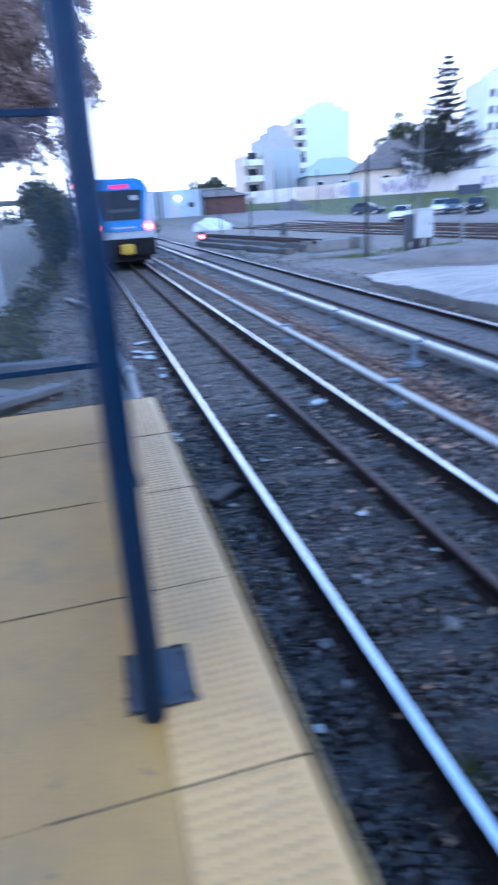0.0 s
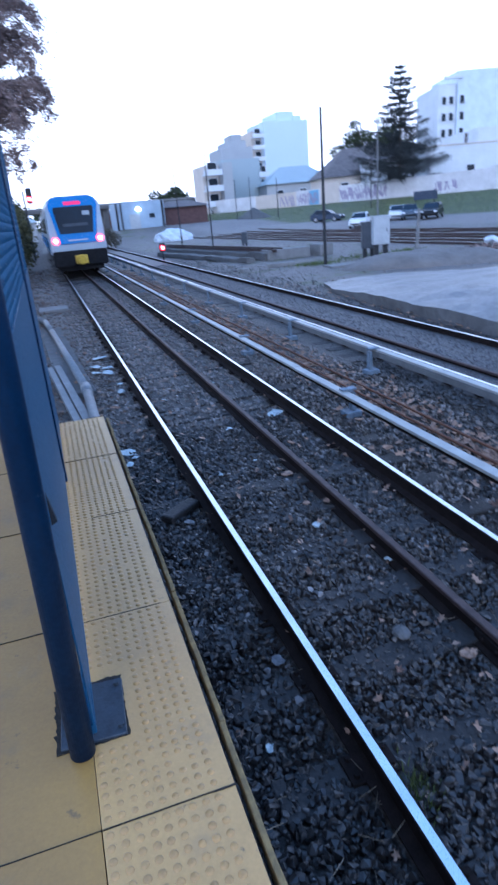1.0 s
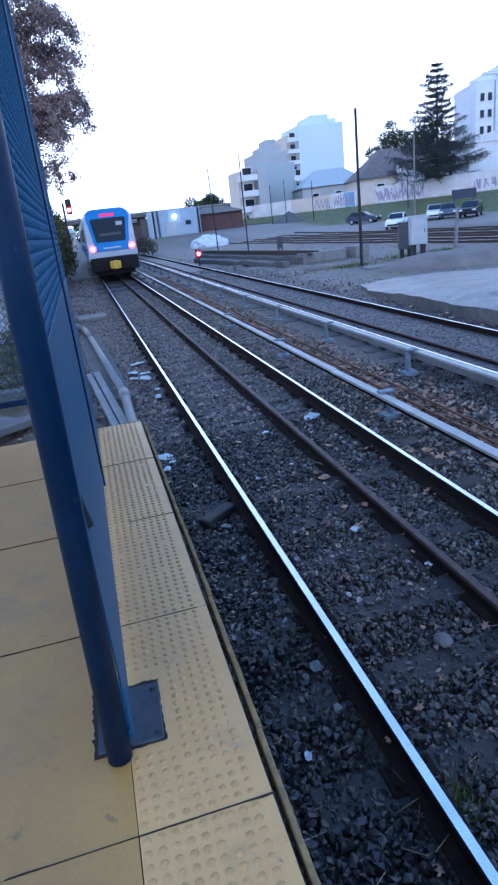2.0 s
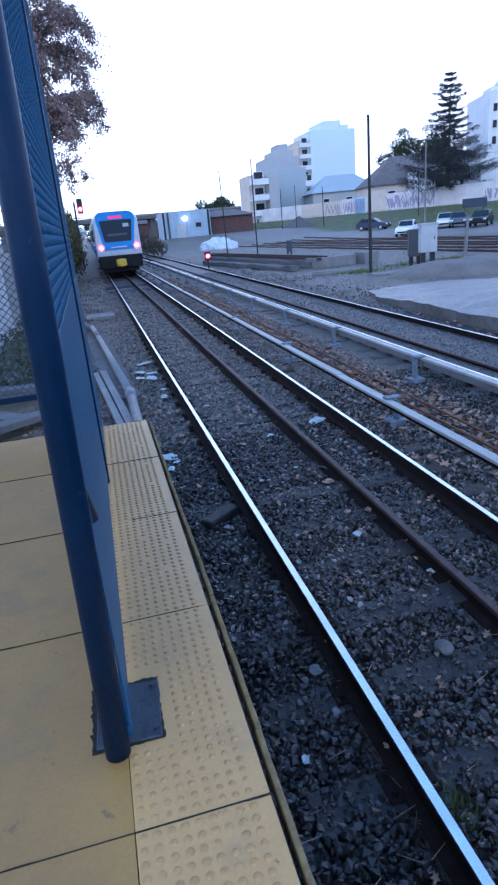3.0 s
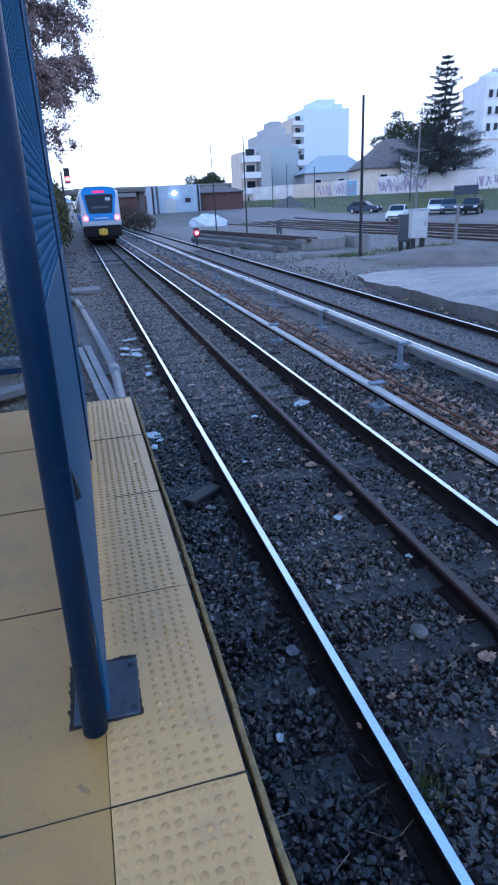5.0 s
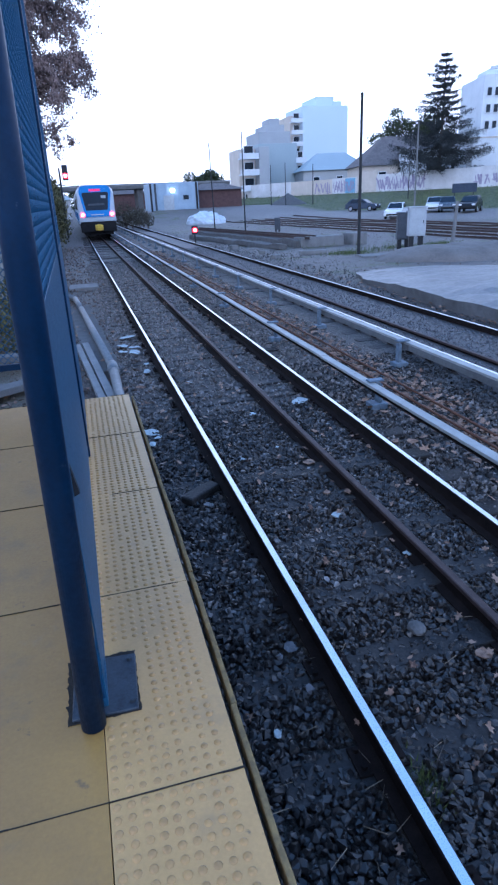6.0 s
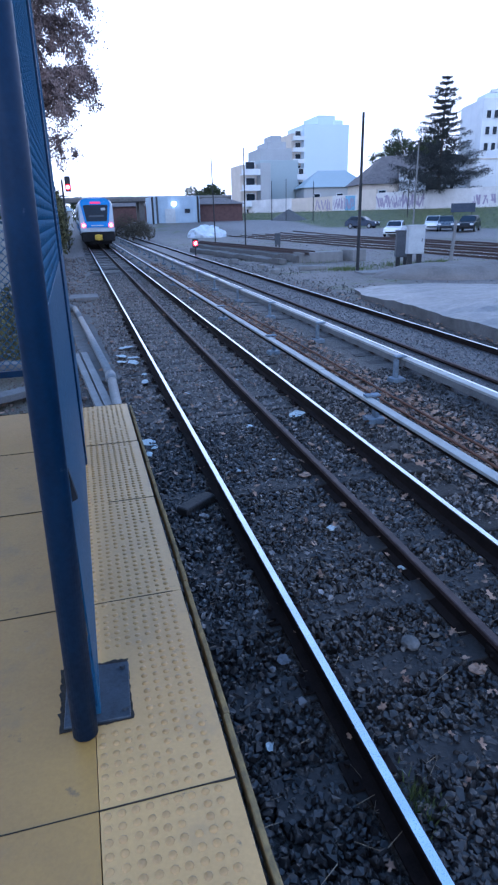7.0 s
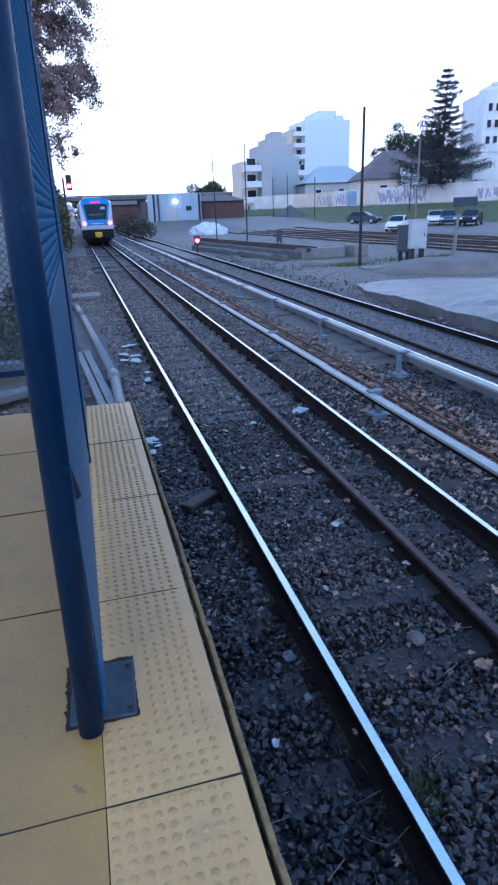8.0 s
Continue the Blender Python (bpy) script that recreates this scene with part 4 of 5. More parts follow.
# heap of dirt behind the apron
bm = bmesh.new()
bmesh.ops.create_icosphere(bm, subdivisions=5, radius=1.0, matrix=pose(13.6, 21.4, -0.3, 0, 0, -25) @ Matrix.Diagonal((3.6, 1.6, 0.72, 1)))
for v in bm.verts:
    v.co.z += 0.16 * noise.noise(v.co * 0.8) + 0.05 * noise.noise(v.co * 3.3)
    v.co.y += 0.25 * noise.noise(v.co * 0.6 + Vector((5, 5, 0)))
tagged(finish("dirt_mound", bm, material("dry_brown_dirt", (0.21, 0.19, 0.175), (0.09, 0.08, 0.073), 0.7, scale=1.2, fine=18, bump=0.7, depth=0.05, mix=0.9), smooth=True), "low mound of dry grey-brown dirt", "dirt mound")


# stacked concrete beams and rails
def stack():
    g = "stacked concrete beams"
    for k, (a, b, w, h, z) in enumerate((((8.1, 48.0), (10.4, 31.2), 0.6, 0.42, -0.16), ((7.3, 46.0), (9.3, 31.0), 0.5, 0.28, -0.18), ((9.2, 48.0), (11.4, 33.0), 0.5, 0.46, -0.15))):
        va, vb = Vector(a), Vector(b)
        mid, ang = (va + vb) / 2, math.degrees(math.atan2((vb - va).y, (vb - va).x))
        bm = bmesh.new()
        box(bm, 0, 0, h / 2, (vb - va).length, w, h, bevel=0.03)
        bmesh.ops.subdivide_edges(bm, edges=[e for e in bm.edges if e.calc_length() > 3], cuts=20)
        for v in bm.verts:
            v.co.z += 0.09 * noise.noise(v.co * 1.3)
            v.co.y += 0.08 * noise.noise(v.co * 1.1 + Vector((4, 4, 4)))
        ob = tagged(finish("concrete_beam", bm, DARK_CONCRETE), "long grey concrete beam lying on the ground", "beam", g)
        ob.matrix_basis = pose(mid.x, mid.y, z, 0, 0, ang)
    for k, off in enumerate((0.0, 0.55)):
        bm = rail_bm([(0, -9.5, 0.15), (0, 9.5, 0.15)], None)
        ob = tagged(finish("stacked_rail", bm, RAIL_BROWN), "rusty rail lying on concrete beams", "rail", "stacked rails")
        ob.matrix_basis = pose(9.3 + off, 40 + off, 0.28 + 0.03 * k, 0, 0, 7.8)


stack()
for i, (x, y, w, d, h, r) in enumerate(((11.5, 31.6, 2.5, 1.0, 0.55, 3), (13.5, 31.4, 0.9, 1.0, 0.62, 12), (9.6, 27.5, 1.3, 0.4, 0.2, -15), (7.6, 27.0, 0.35, 0.3, 0.2, 25), (7.9, 30.0, 0.4, 0.3, 0.22, 60), (7.4, 34.0, 0.4, 0.35, 0.25, 15))):
    bm = bmesh.new()
    box(bm, 0, 0, h / 2 - 0.03, w, d, h, bevel=0.03)
    ob = tagged(finish("concrete_block", bm, CONCRETE), "broken grey concrete block on the dirt", "block", "concrete blocks")
    ob.matrix_basis = pose(x, y, ground(x, y), 0, 0, r)

# yard tracks
for k, (a, b) in enumerate((((20.9, 12.0), (17.0, 76.0)), ((24.4, 14.0), (20.5, 77.0)), ((28.4, 18.0), (24.2, 77.0)))):
    t = thing("yard_track", "old rusty yard track half sunk in dirt", "railway track", group="yard tracks")
    for off in (0, GAUGE):
        path = []
        for i in range(40):
            x, y = a[0] + (b[0] - a[0]) * i / 39 + off, a[1] + (b[1] - a[1]) * i / 39
            path.append((x, y, ground(x, y) + 0.13))
        part("rail", rail_bm(path, RAIL_MI if k == 0 else None), [RAIL_BROWN, RAIL_TOP], t)

# things left lying beside the platform's end
bm = bmesh.new()
tube_path(bm, [(-0.80, 4.95, -0.02), (-0.76, 9.6, -0.06), (-1.16, 16.2, -0.08), (-1.3, 18.2, -0.08), (-1.9, 20.5, -0.1)], 0.072, 14)
rod(bm, (-0.765, 9.3, -0.06), (-0.765, 9.75, -0.06), 0.088, seg=14)
tagged(finish("duct_pipe", bm, GALV, smooth=True), "grey duct pipe lying along the verge", "pipe")
for i, (a, b, w) in enumerate((((-0.97, 7.6), (-1.3, 11.8), 0.1), ((-0.84, 7.6), (-1.16, 11.9), 0.12))):
    va, vb = Vector(a), Vector(b)
    bm = bmesh.new()
    box(bm, 0, 0, 0.05, (vb - va).length, w, 0.07, bevel=0.008)
    ob = tagged(finish("plank", bm, CONCRETE), "pale grey plank lying beyond the platform", "plank", "planks")
    ob.matrix_basis = pose(*((va + vb) / 2), -0.17, 0, 0, math.degrees(math.atan2((vb - va).y, (vb - va).x)))
bm = bmesh.new()
box(bm, -1.0, 21.3, -0.15, 0.95, 1.0, 0.12, bevel=0.02)
tagged(finish("concrete_slab", bm, CONCRETE), "pale concrete slab set in the verge", "slab")
bm = bmesh.new()
box(bm, -1.05, 13.5, -0.2, 0.55, 7.5, 0.1, rz=2.5, bevel=0.02)
tagged(finish("cable_trough", bm, DARK_CONCRETE), "brownish concrete cable trough in the verge", "trough")


# ---- litter ----
def litter(kind, x, y, w, d, mat, label, cat, z=-0.15):
    r = random.Random(int(x * 997 + y * 131))
    bm = bmesh.new()
    k = 9
    ring = [(math.cos(a * 6.283 / k) * w / 2 * r.uniform(0.6, 1.1), math.sin(a * 6.283 / k) * d / 2 * r.uniform(0.6, 1.1), r.uniform(0, 0.02)) for a in range(k)]
    poly(bm, ring, 0.004)
    ob = tagged(finish(kind, bm, mat), label, cat, "litter on the ballast")
    ob.matrix_basis = pose(x, y, z, r.uniform(-8, 8), r.uniform(-8, 8), r.uniform(0, 360))


for x, y, w, d in ((1.5, 7.0, 0.26, 0.22), (0.79, 6.74, 0.13, 0.1), (0.75, 3.97, 0.12, 0.08), (1.01, 3.24, 0.075, 0.06), (-0.42, 1.97, 0.075, 0.05), (-0.32, 12.3, 0.4, 0.3), (-0.46, 11.5, 0.35, 0.25), (-0.26, 11.3, 0.3, 0.2), (-0.28, 10.9, 0.35, 0.25), (-0.5, 11.0, 0.25, 0.2), (-0.24, 9.44, 0.3, 0.15), (-0.53, 6.56, 0.2, 0.3), (-0.54, 6.16, 0.16, 0.1), (-0.2, 9.9, 0.12, 0.1), (-0.46, 6.35, 0.1, 0.12), (0.3, 8.5, 0.1, 0.07), (1.2, 9.0, 0.1, 0.08), (0.75, 5.6, 0.06, 0.05), (0.3, 5.4, 0.05, 0.06), (1.9, 7.3, 0.1, 0.08), (0.9, 1.75, 0.05, 0.04)):
    litter("paper_scrap", x, y, w, d, PAPER, "pale scrap of paper on dark ballast", "litter")
for x, y, w in ((1.65, 5.6, 0.13), (2.17, 5.21, 0.16), (0.92, 5.08, 0.16), (1.68, 5.24, 0.1), (2.5, 4.52, 0.12), (2.0, 5.28, 0.1), (0.83, 4.39, 0.1), (1.02, 4.34, 0.1), (0.9, 2.15, 0.12), (1.3, 5.9, 0.1), (2.35, 6.2, 0.12), (1.5, 4.3, 0.08), (-0.15, 2.55, 0.11)):
    litter("dead_leaf", x, y, w, w * 0.8, LEAF_BROWN if x > 0 else STONE_PALE, "curled brown leaf on dark ballast", "leaf")
bm = bmesh.new()
box(bm, -0.27, 4.75, -0.13, 0.4, 0.14, 0.08, rz=38, bevel=0.02)
tagged(finish("timber_offcut", bm, SLEEPER), "dark timber offcut on the ballast", "timber")
bm = bmesh.new()
ball(bm, (0, 0, 0), 0.058, 2, 0.7)
for v in bm.verts:
    v.co *= 1 + 0.35 * noise.noise(v.co * 14)
ob = tagged(finish("pale_stone", bm, DARK_CONCRETE), "large pale stone on the ballast", "stone")
ob.location = (0.635, 2.455, -0.13)


# ---- ballast, leaves, weeds ----
def bed(name, label, n, xr, yr, size, mat, zr, power=1.0, seed=1, corners=9):
    g = np.random.default_rng(seed)
    x = g.uniform(*xr, n)
    y = yr[0] + (yr[1] - yr[0]) * g.uniform(0, 1, n) ** power
    z = g.uniform(*zr, n)
    keep = np.ones(n, bool)
    for rx in (0, GAUGE, 4.27, 4.27 + GAUGE, 1.05, 4.8):
        keep &= np.abs(x - rx) > 0.085
    p = np.stack([x, y, z], 1)[keep]
    s = size[0] + (size[1] - size[0]) * g.uniform(0, 1, len(p)) ** 1.6
    tagged(scatter(name, rocks(g, corners=corners), p, s, mat, g), label, "ballast", kind="stuff")


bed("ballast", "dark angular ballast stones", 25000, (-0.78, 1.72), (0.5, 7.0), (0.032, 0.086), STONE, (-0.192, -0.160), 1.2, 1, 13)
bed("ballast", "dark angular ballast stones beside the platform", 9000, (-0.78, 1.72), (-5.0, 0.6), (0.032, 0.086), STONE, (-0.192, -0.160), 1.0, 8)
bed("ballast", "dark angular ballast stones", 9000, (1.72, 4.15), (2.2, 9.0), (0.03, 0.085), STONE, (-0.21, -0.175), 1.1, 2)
bed("ballast", "dark ballast stones farther along the track", 26000, (-0.7, 3.6), (3.0, 30), (0.03, 0.085), STONE_FAR, (-0.2, -0.165), 1.15, 3)
bed("ballast", "bluish grey ballast of the second track", 17000, (4.15, 6.3), (5, 36), (0.03, 0.065), STONE_PALE, (-0.125, -0.10), 1.3, 4)
bed("ballast", "scattered dark stones beside the second track", 5000, (6.2, 9.5), (7, 40), (0.03, 0.09), STONE, (-0.2, -0.16), 1.2, 6)
bed("ballast", "paler stones among the dark ballast", 650, (-0.75, 3.4), (0.6, 16), (0.03, 0.075), STONE_PALE, (-0.165, -0.15), 1.3, 7)


def leaves(n, xr, yr, size, z, mat, seed, name="fallen_leaves", label="brown fallen leaves on the ballast"):
    g = np.random.default_rng(seed)
    p = np.stack([g.normal((xr[0] + xr[1]) / 2, (xr[1] - xr[0]) / 4, n), yr[0] + (yr[1] - yr[0]) * g.uniform(0, 1, n) ** 1.4, z + g.uniform(-0.01, 0.025, n)], 1)
    tagged(scatter(name, LOBED, p, g.uniform(*size, n), mat, g, tilt=0.5), label, "leaves", kind="stuff")


leaves(3200, (2.45, 3.45), (3.5, 36), (0.05, 0.14), -0.15, LEAF_BROWN, 11)
leaves(620, (-0.6, 2.6), (1.2, 24), (0.03, 0.09), -0.145, LEAF_BROWN, 12)
leaves(260, (6.2, 7.6), (8, 22), (0.06, 0.13), -0.14, LEAF_BROWN, 13)
leaves(700, (-3.2, 0.2), (5.5, 45), (0.05, 0.13), -0.15, LEAF_BROWN, 14, label="brown leaves on the verge")


def clods(name, label, n, xr, yr, size, mat, seed):
    g = np.random.default_rng(seed)
    x, y = g.uniform(*xr, n), yr[0] + (yr[1] - yr[0]) * g.uniform(0, 1, n) ** 1.3
    p = np.array([(a, b, ground(a, b)) for a, b in zip(x, y)])
    s = size[0] + (size[1] - size[0]) * g.uniform(0, 1, n) ** 2.5
    tagged(scatter(name, rocks(g), p, s, mat, g), label, "stones", kind="stuff")


clods("verge_stones", "brown dirt and stones on the verge", 7000, (-2.6, -0.2), (5, 45), (0.03, 0.13), DIRT_CLOD, 51)
clods("yard_stones", "loose stones and clods in the yard", 2200, (7, 24), (17, 62), (0.03, 0.14), DIRT_CLOD, 52)
clods("yard_debris", "pale debris scattered in the yard", 320, (7, 26), (18, 70), (0.05, 0.3), CONCRETE, 53)
g = np.random.default_rng(21)
twig = (np.array([[-0.5, -0.02, 0], [-0.5, 0.02, 0.0], [-0.5, 0, 0.03], [0.5, -0.015, 0.02], [0.5, 0.015, 0.02], [0.5, 0, 0.04]]), np.array([[0, 3, 5], [0, 5, 2], [1, 2, 5], [1, 5, 4], [0, 1, 4], [0, 4, 3]]))
p = np.stack([g.uniform(-0.7, 1.7, 280), 0.8 + 11 * g.uniform(0, 1, 280) ** 1.4, g.uniform(-0.145, -0.13, 280)], 1)
tagged(scatter("dry_twigs", [twig], p, g.uniform(0.04, 0.12, 280), STICK, g, tilt=0.15), "dry straw and twigs on the ballast", "twigs", kind="stuff")


def blades(name, label, places, h, mat, seed):
    g = np.random.default_rng(seed)
    shape = [(np.array([[-0.05, 0, 0], [0.05, 0, 0], [0.12, 0.1, 1.0]]), np.array([[0, 1, 2]])), (np.array([[-0.06, 0, 0], [0.06, 0, 0], [-0.15, 0.2, 0.9]]), np.array([[0, 1, 2]]))]
    tagged(scatter(name, shape, places, g.uniform(*h, len(places)), mat, g, tilt=0.35), label, "grass", kind="stuff")


g = np.random.default_rng(31)
p = np.stack([g.normal(0.12, 0.06, 260), g.normal(1.5, 0.06, 260), np.full(260, -0.18)], 1)
blades("weed_tuft", "small green weed tuft beside the rail", p, (0.03, 0.1), GRASS, 32)
pts = []
for _ in range(11000):
    d, s = g.uniform(0.4, 9.4), g.uniform(-38, 94)
    q = WALL_A + WALL_N * d - WALL_U * s
    pts.append((q.x, q.y, ground(q.x, q.y) - 0.02))
blades("bank_grass", "green grass on the bank below the wall", np.array(pts), (0.12, 0.4), GRASS, 33)
pts = []
for cx, cy, sp, n in ((10.9, 26.6, 0.55, 900), (15.2, 26.4, 0.7, 900), (16.6, 27.6, 0.5, 500), (11.5, 32.2, 0.8, 500), (13.8, 27.4, 0.8, 700)):
    for _ in range(n):
        x, y = g.normal(cx, sp), g.normal(cy, sp)
        pts.append((x, y, ground(x, y) - 0.02))
blades("yard_weeds", "weeds and dry grass in the yard", np.array(pts), (0.06, 0.24), GRASS, 34)
g = np.random.default_rng(36)
p = np.stack([g.normal(17.2, 1.3, 420), g.normal(22.2, 1.1, 420), np.zeros(420)], 1)
p[:, 2] = [0.0 + 0.3 * math.exp(-((q[0] - 17.2) ** 2 + (q[1] - 22.2) ** 2) / 2.2) * g.uniform(0.2, 1) for q in p]
tagged(scatter("rubble_heap", rocks(g), p, g.uniform(0.08, 0.3, 420), RUBBLE, g), "heap of broken brick and rubble", "rubble", kind="stuff")
bm = bmesh.new()
ball(bm, (0, 0, 0), 0.4, 3, 0.6)
for v in bm.verts:
    v.co += v.co.normalized() * 0.25 * noise.noise(v.co * 3)
ob = tagged(finish("plastic_bag", bm, TARP), "crumpled pale plastic bag on the rubble", "bag")
ob.location = (18.2, 23.2, 0.28)
bm = bmesh.new()
bmesh.ops.create_icosphere(bm, subdivisions=4, radius=1.0, matrix=Matrix.Diagonal((2.3, 2.0, 1.35, 1)))
for v in bm.verts:
    v.co += v.co.normalized() * (0.45 * noise.noise(v.co * 0.9) + 0.2 * noise.noise(v.co * 3.1))
ob = tagged(finish("tarp_mound", bm, TARP), "heap of pale rubble under plastic sheeting", "heap")
ob.location = (14.4, 75, -0.15)


# ---- vegetation ----
def foliage(name, blobs, n, size, mat, parent, seed):
    """Leaves spread through and round rough clumps: (x, y, z, radius, height scale)."""
    g = np.random.default_rng(seed)
    w = np.array([b[3] ** 2 for b in blobs])
    pick = g.choice(len(blobs), n, p=w / w.sum())
    d = g.normal(0, 1, (n, 3))
    d /= np.linalg.norm(d, axis=1)[:, None]
    rad = g.uniform(0.25, 1.08, n) ** 0.6
    bl = np.array(blobs)[pick]
    p = bl[:, :3] + d * (rad * bl[:, 3])[:, None] * np.stack([np.ones(n), np.ones(n), bl[:, 4]], 1)
    ob = scatter(name, LEAF_SHAPES, p, g.uniform(*size, n), mat, g)
    ob.parent = parent
    return ob


def broad_tree(label, x, y, h, crown, n, leaf, mat, seed, spread=1.0):
    r = random.Random(seed)
    t = thing("tree", label, "tree")
    z = ground(x, y)
    bm = bmesh.new()
    rod(bm, (x, y, z - 0.2), (x + 0.1, y, z + h * 0.45), h * 0.028, h * 0.018, seg=12)
    blobs = []
    for i in range(crown):
        a = i * 2.4 + r.uniform(-0.4, 0.4)
        q = r.uniform(0.15, 0.42) * h * spread
        c = Vector((x + math.cos(a) * q, y + math.sin(a) * q, z + h * r.uniform(0.45, 0.92)))
        s = Vector((x + 0.05, y, z + h * r.uniform(0.25, 0.45)))
        m = (s + c) / 2 + Vector((0, 0, h * 0.05))
        rod(bm, s, m, h * 0.010, h * 0.007, seg=6)
        rod(bm, m, c, h * 0.007, h * 0.003, seg=6)
        blobs.append((*c, h * r.uniform(0.09, 0.17), r.uniform(0.6, 0.9)))
    part("trunk", bm, BARK, t)
    tagged(foliage("crown", blobs, n, leaf, mat, t, seed), kind="stuff")
    return t


def drooping_tree():
    """The autumn tree that hangs over the verge."""
    r = random.Random(4)
    t = thing("tree", "autumn street tree with drooping brown leaves", "tree")
    x, y = -6.9, 23.0
    bm = bmesh.new()
    rod(bm, (x, y, 0.6), (x + 0.3, y, 5.0), 0.3, 0.2, seg=12)
    g = np.random.default_rng(44)
    pts = []
    # limbs fan out from the trunk, each ends in sprays that bend over and hang
    for i in range(92):
        a = r.uniform(-0.75, 0.6) if i % 4 else r.uniform(0.6, 5.5)
        top = r.uniform(4.5, 6.4) if i % 3 == 1 else r.uniform(6.0, 10.5)
        reach = r.uniform(2.5, 6.6 if top > 6.2 else 5.6)
        s = Vector((x + 0.2, y, r.uniform(3.6, 5.0 + 0.25 * top)))
        c = Vector((x + 0.3 + math.cos(a) * reach, y + math.sin(a) * reach * 0.8, top))
        bend = s.lerp(c, 0.5) + Vector((0, 0, 0.5))
        twig_rod(bm, s, bend, 0.07, 0.04)
        twig_rod(bm, bend, c, 0.04, 0.014)
        for j in range(9):
            b0 = bend.lerp(c, r.uniform(0.0, 1.0))
            run = r.uniform(0.5, 1.3)
            aa = a + r.uniform(-0.9, 0.9)
            b1 = b0 + Vector((math.cos(aa) * run, math.sin(aa) * run, r.uniform(-0.25, 0.2)))
            b2 = b1 + Vector((math.cos(aa) * 0.35, math.sin(aa) * 0.35, -r.uniform(0.3, 0.9)))
            limit = 0.4 if b1.z > 6.2 else -0.6
            if b2.x > limit:
                shift = Vector((limit - b2.x - r.uniform(0, 0.5), 0, 0))
                b1, b2 = b1 + shift, b2 + shift
            twig_rod(bm, b0, b1, 0.014, 0.008)
            twig_rod(bm, b1, b2, 0.008, 0.003)
            for k in range(13):
                u = r.uniform(0.15, 2.0)
                q = b0.lerp(b1, u) if u < 1 else b1.lerp(b2, u - 1)
                w = r.uniform(0.05, 0.15)
                for _ in range(r.randint(14, 40)):
                    pts.append((q.x + g.normal(0, w), q.y + g.normal(0, w), q.z + g.normal(-0.04, w * 0.8)))
    part("trunk", bm, BARK, t)
    ob = scatter("crown", LEAF_SHAPES, np.array(pts), g.uniform(0.04, 0.105, len(pts)), LEAF_TREE, g)
    ob.parent = t
    tagged(ob, kind="stuff")


drooping_tree()
broad_tree("autumn tree behind the platform fence", -12, 32, 13, 26, 7000, (0.15, 0.35), LEAF_TREE, 8)
broad_tree("dark green tree behind the house", 66.0, 120, 15.0, 30, 11000, (0.25, 0.5), LEAF_GREEN, 9, 1.1)



def conifer(x, y, top, seed):
    r = random.Random(seed)
    g = np.random.default_rng(seed)
    t = thing("conifer", "tall dark conifer with open drooping tiers", "tree")
    z0 = ground(x, y) - 0.2
    bm = bmesh.new()
    rod(bm, (x, y, z0), (x + 0.1, y, top), 0.28, 0.03, seg=10)
    pts, sizes = [], []
    z = z0 + 3.0
    H = top - z0
    while z < top - 0.3:
        f = 1 - (z - z0) / H
        reach = (0.2 + 8.6 * f ** 0.86) * r.uniform(0.72, 1.15)
        k = r.randint(5, 8)
        for i in range(k):
            a = i * 6.283 / k + r.uniform(-0.4, 0.4)
            L = reach * r.uniform(0.6, 1.12)
            droop = -0.22 * L * r.uniform(0.4, 1.3)
            s, e = Vector((x, y, z)), Vector((x + math.cos(a) * L, y + math.sin(a) * L, z + droop + 0.2 * L))
            m = s.lerp(e, 0.55) + Vector((0, 0, -0.10 * L))
            twig_rod(bm, s, m, 0.04, 0.025)
            twig_rod(bm, m, e, 0.025, 0.008)
            cnt = int(8 + L * 105)
            for _ in range(cnt):
                u = g.uniform(0.12, 1.0)
                q = s.lerp(m, u / 0.55) if u < 0.55 else m.lerp(e, (u - 0.55) / 0.45)
                w = 0.05 + 0.12 * (1 - u) * min(1, L / 2) + 0.035 * L
                pts.append((q.x + g.normal(0, w), q.y + g.normal(0, w), q.z - abs(g.normal(0, 0.08 + 0.05 * L)) + 0.06))
                sizes.append(g.uniform(0.14, 0.36))
        z += r.uniform(0.5, 0.8)
    part("trunk", bm, BARK, t)
    ob = scatter("needles", NEEDLE_SHAPES, np.array(pts), sizes, NEEDLE, g)
    ob.parent = t
    tagged(ob, kind="stuff")


conifer(47.02, 78.18, 18.66, 3)


def hedge(label, blobs, n, leaf, mat, seed):
    t = thing("hedge", label, "bush")
    bm = bmesh.new()
    for b in blobs:
        for k in range(3):
            rod(bm, (b[0], b[1], ground(b[0], b[1]) - 0.1), (b[0] + (k - 1) * 0.4 * b[3], b[1] + 0.2 * k, b[2] + 0.3 * b[3]), 0.04, 0.01, seg=5)
    tagged(part("stems", bm, BARK, t), kind="stuff")
    tagged(foliage("leaves", blobs, n, leaf, mat, t, seed), kind="stuff")


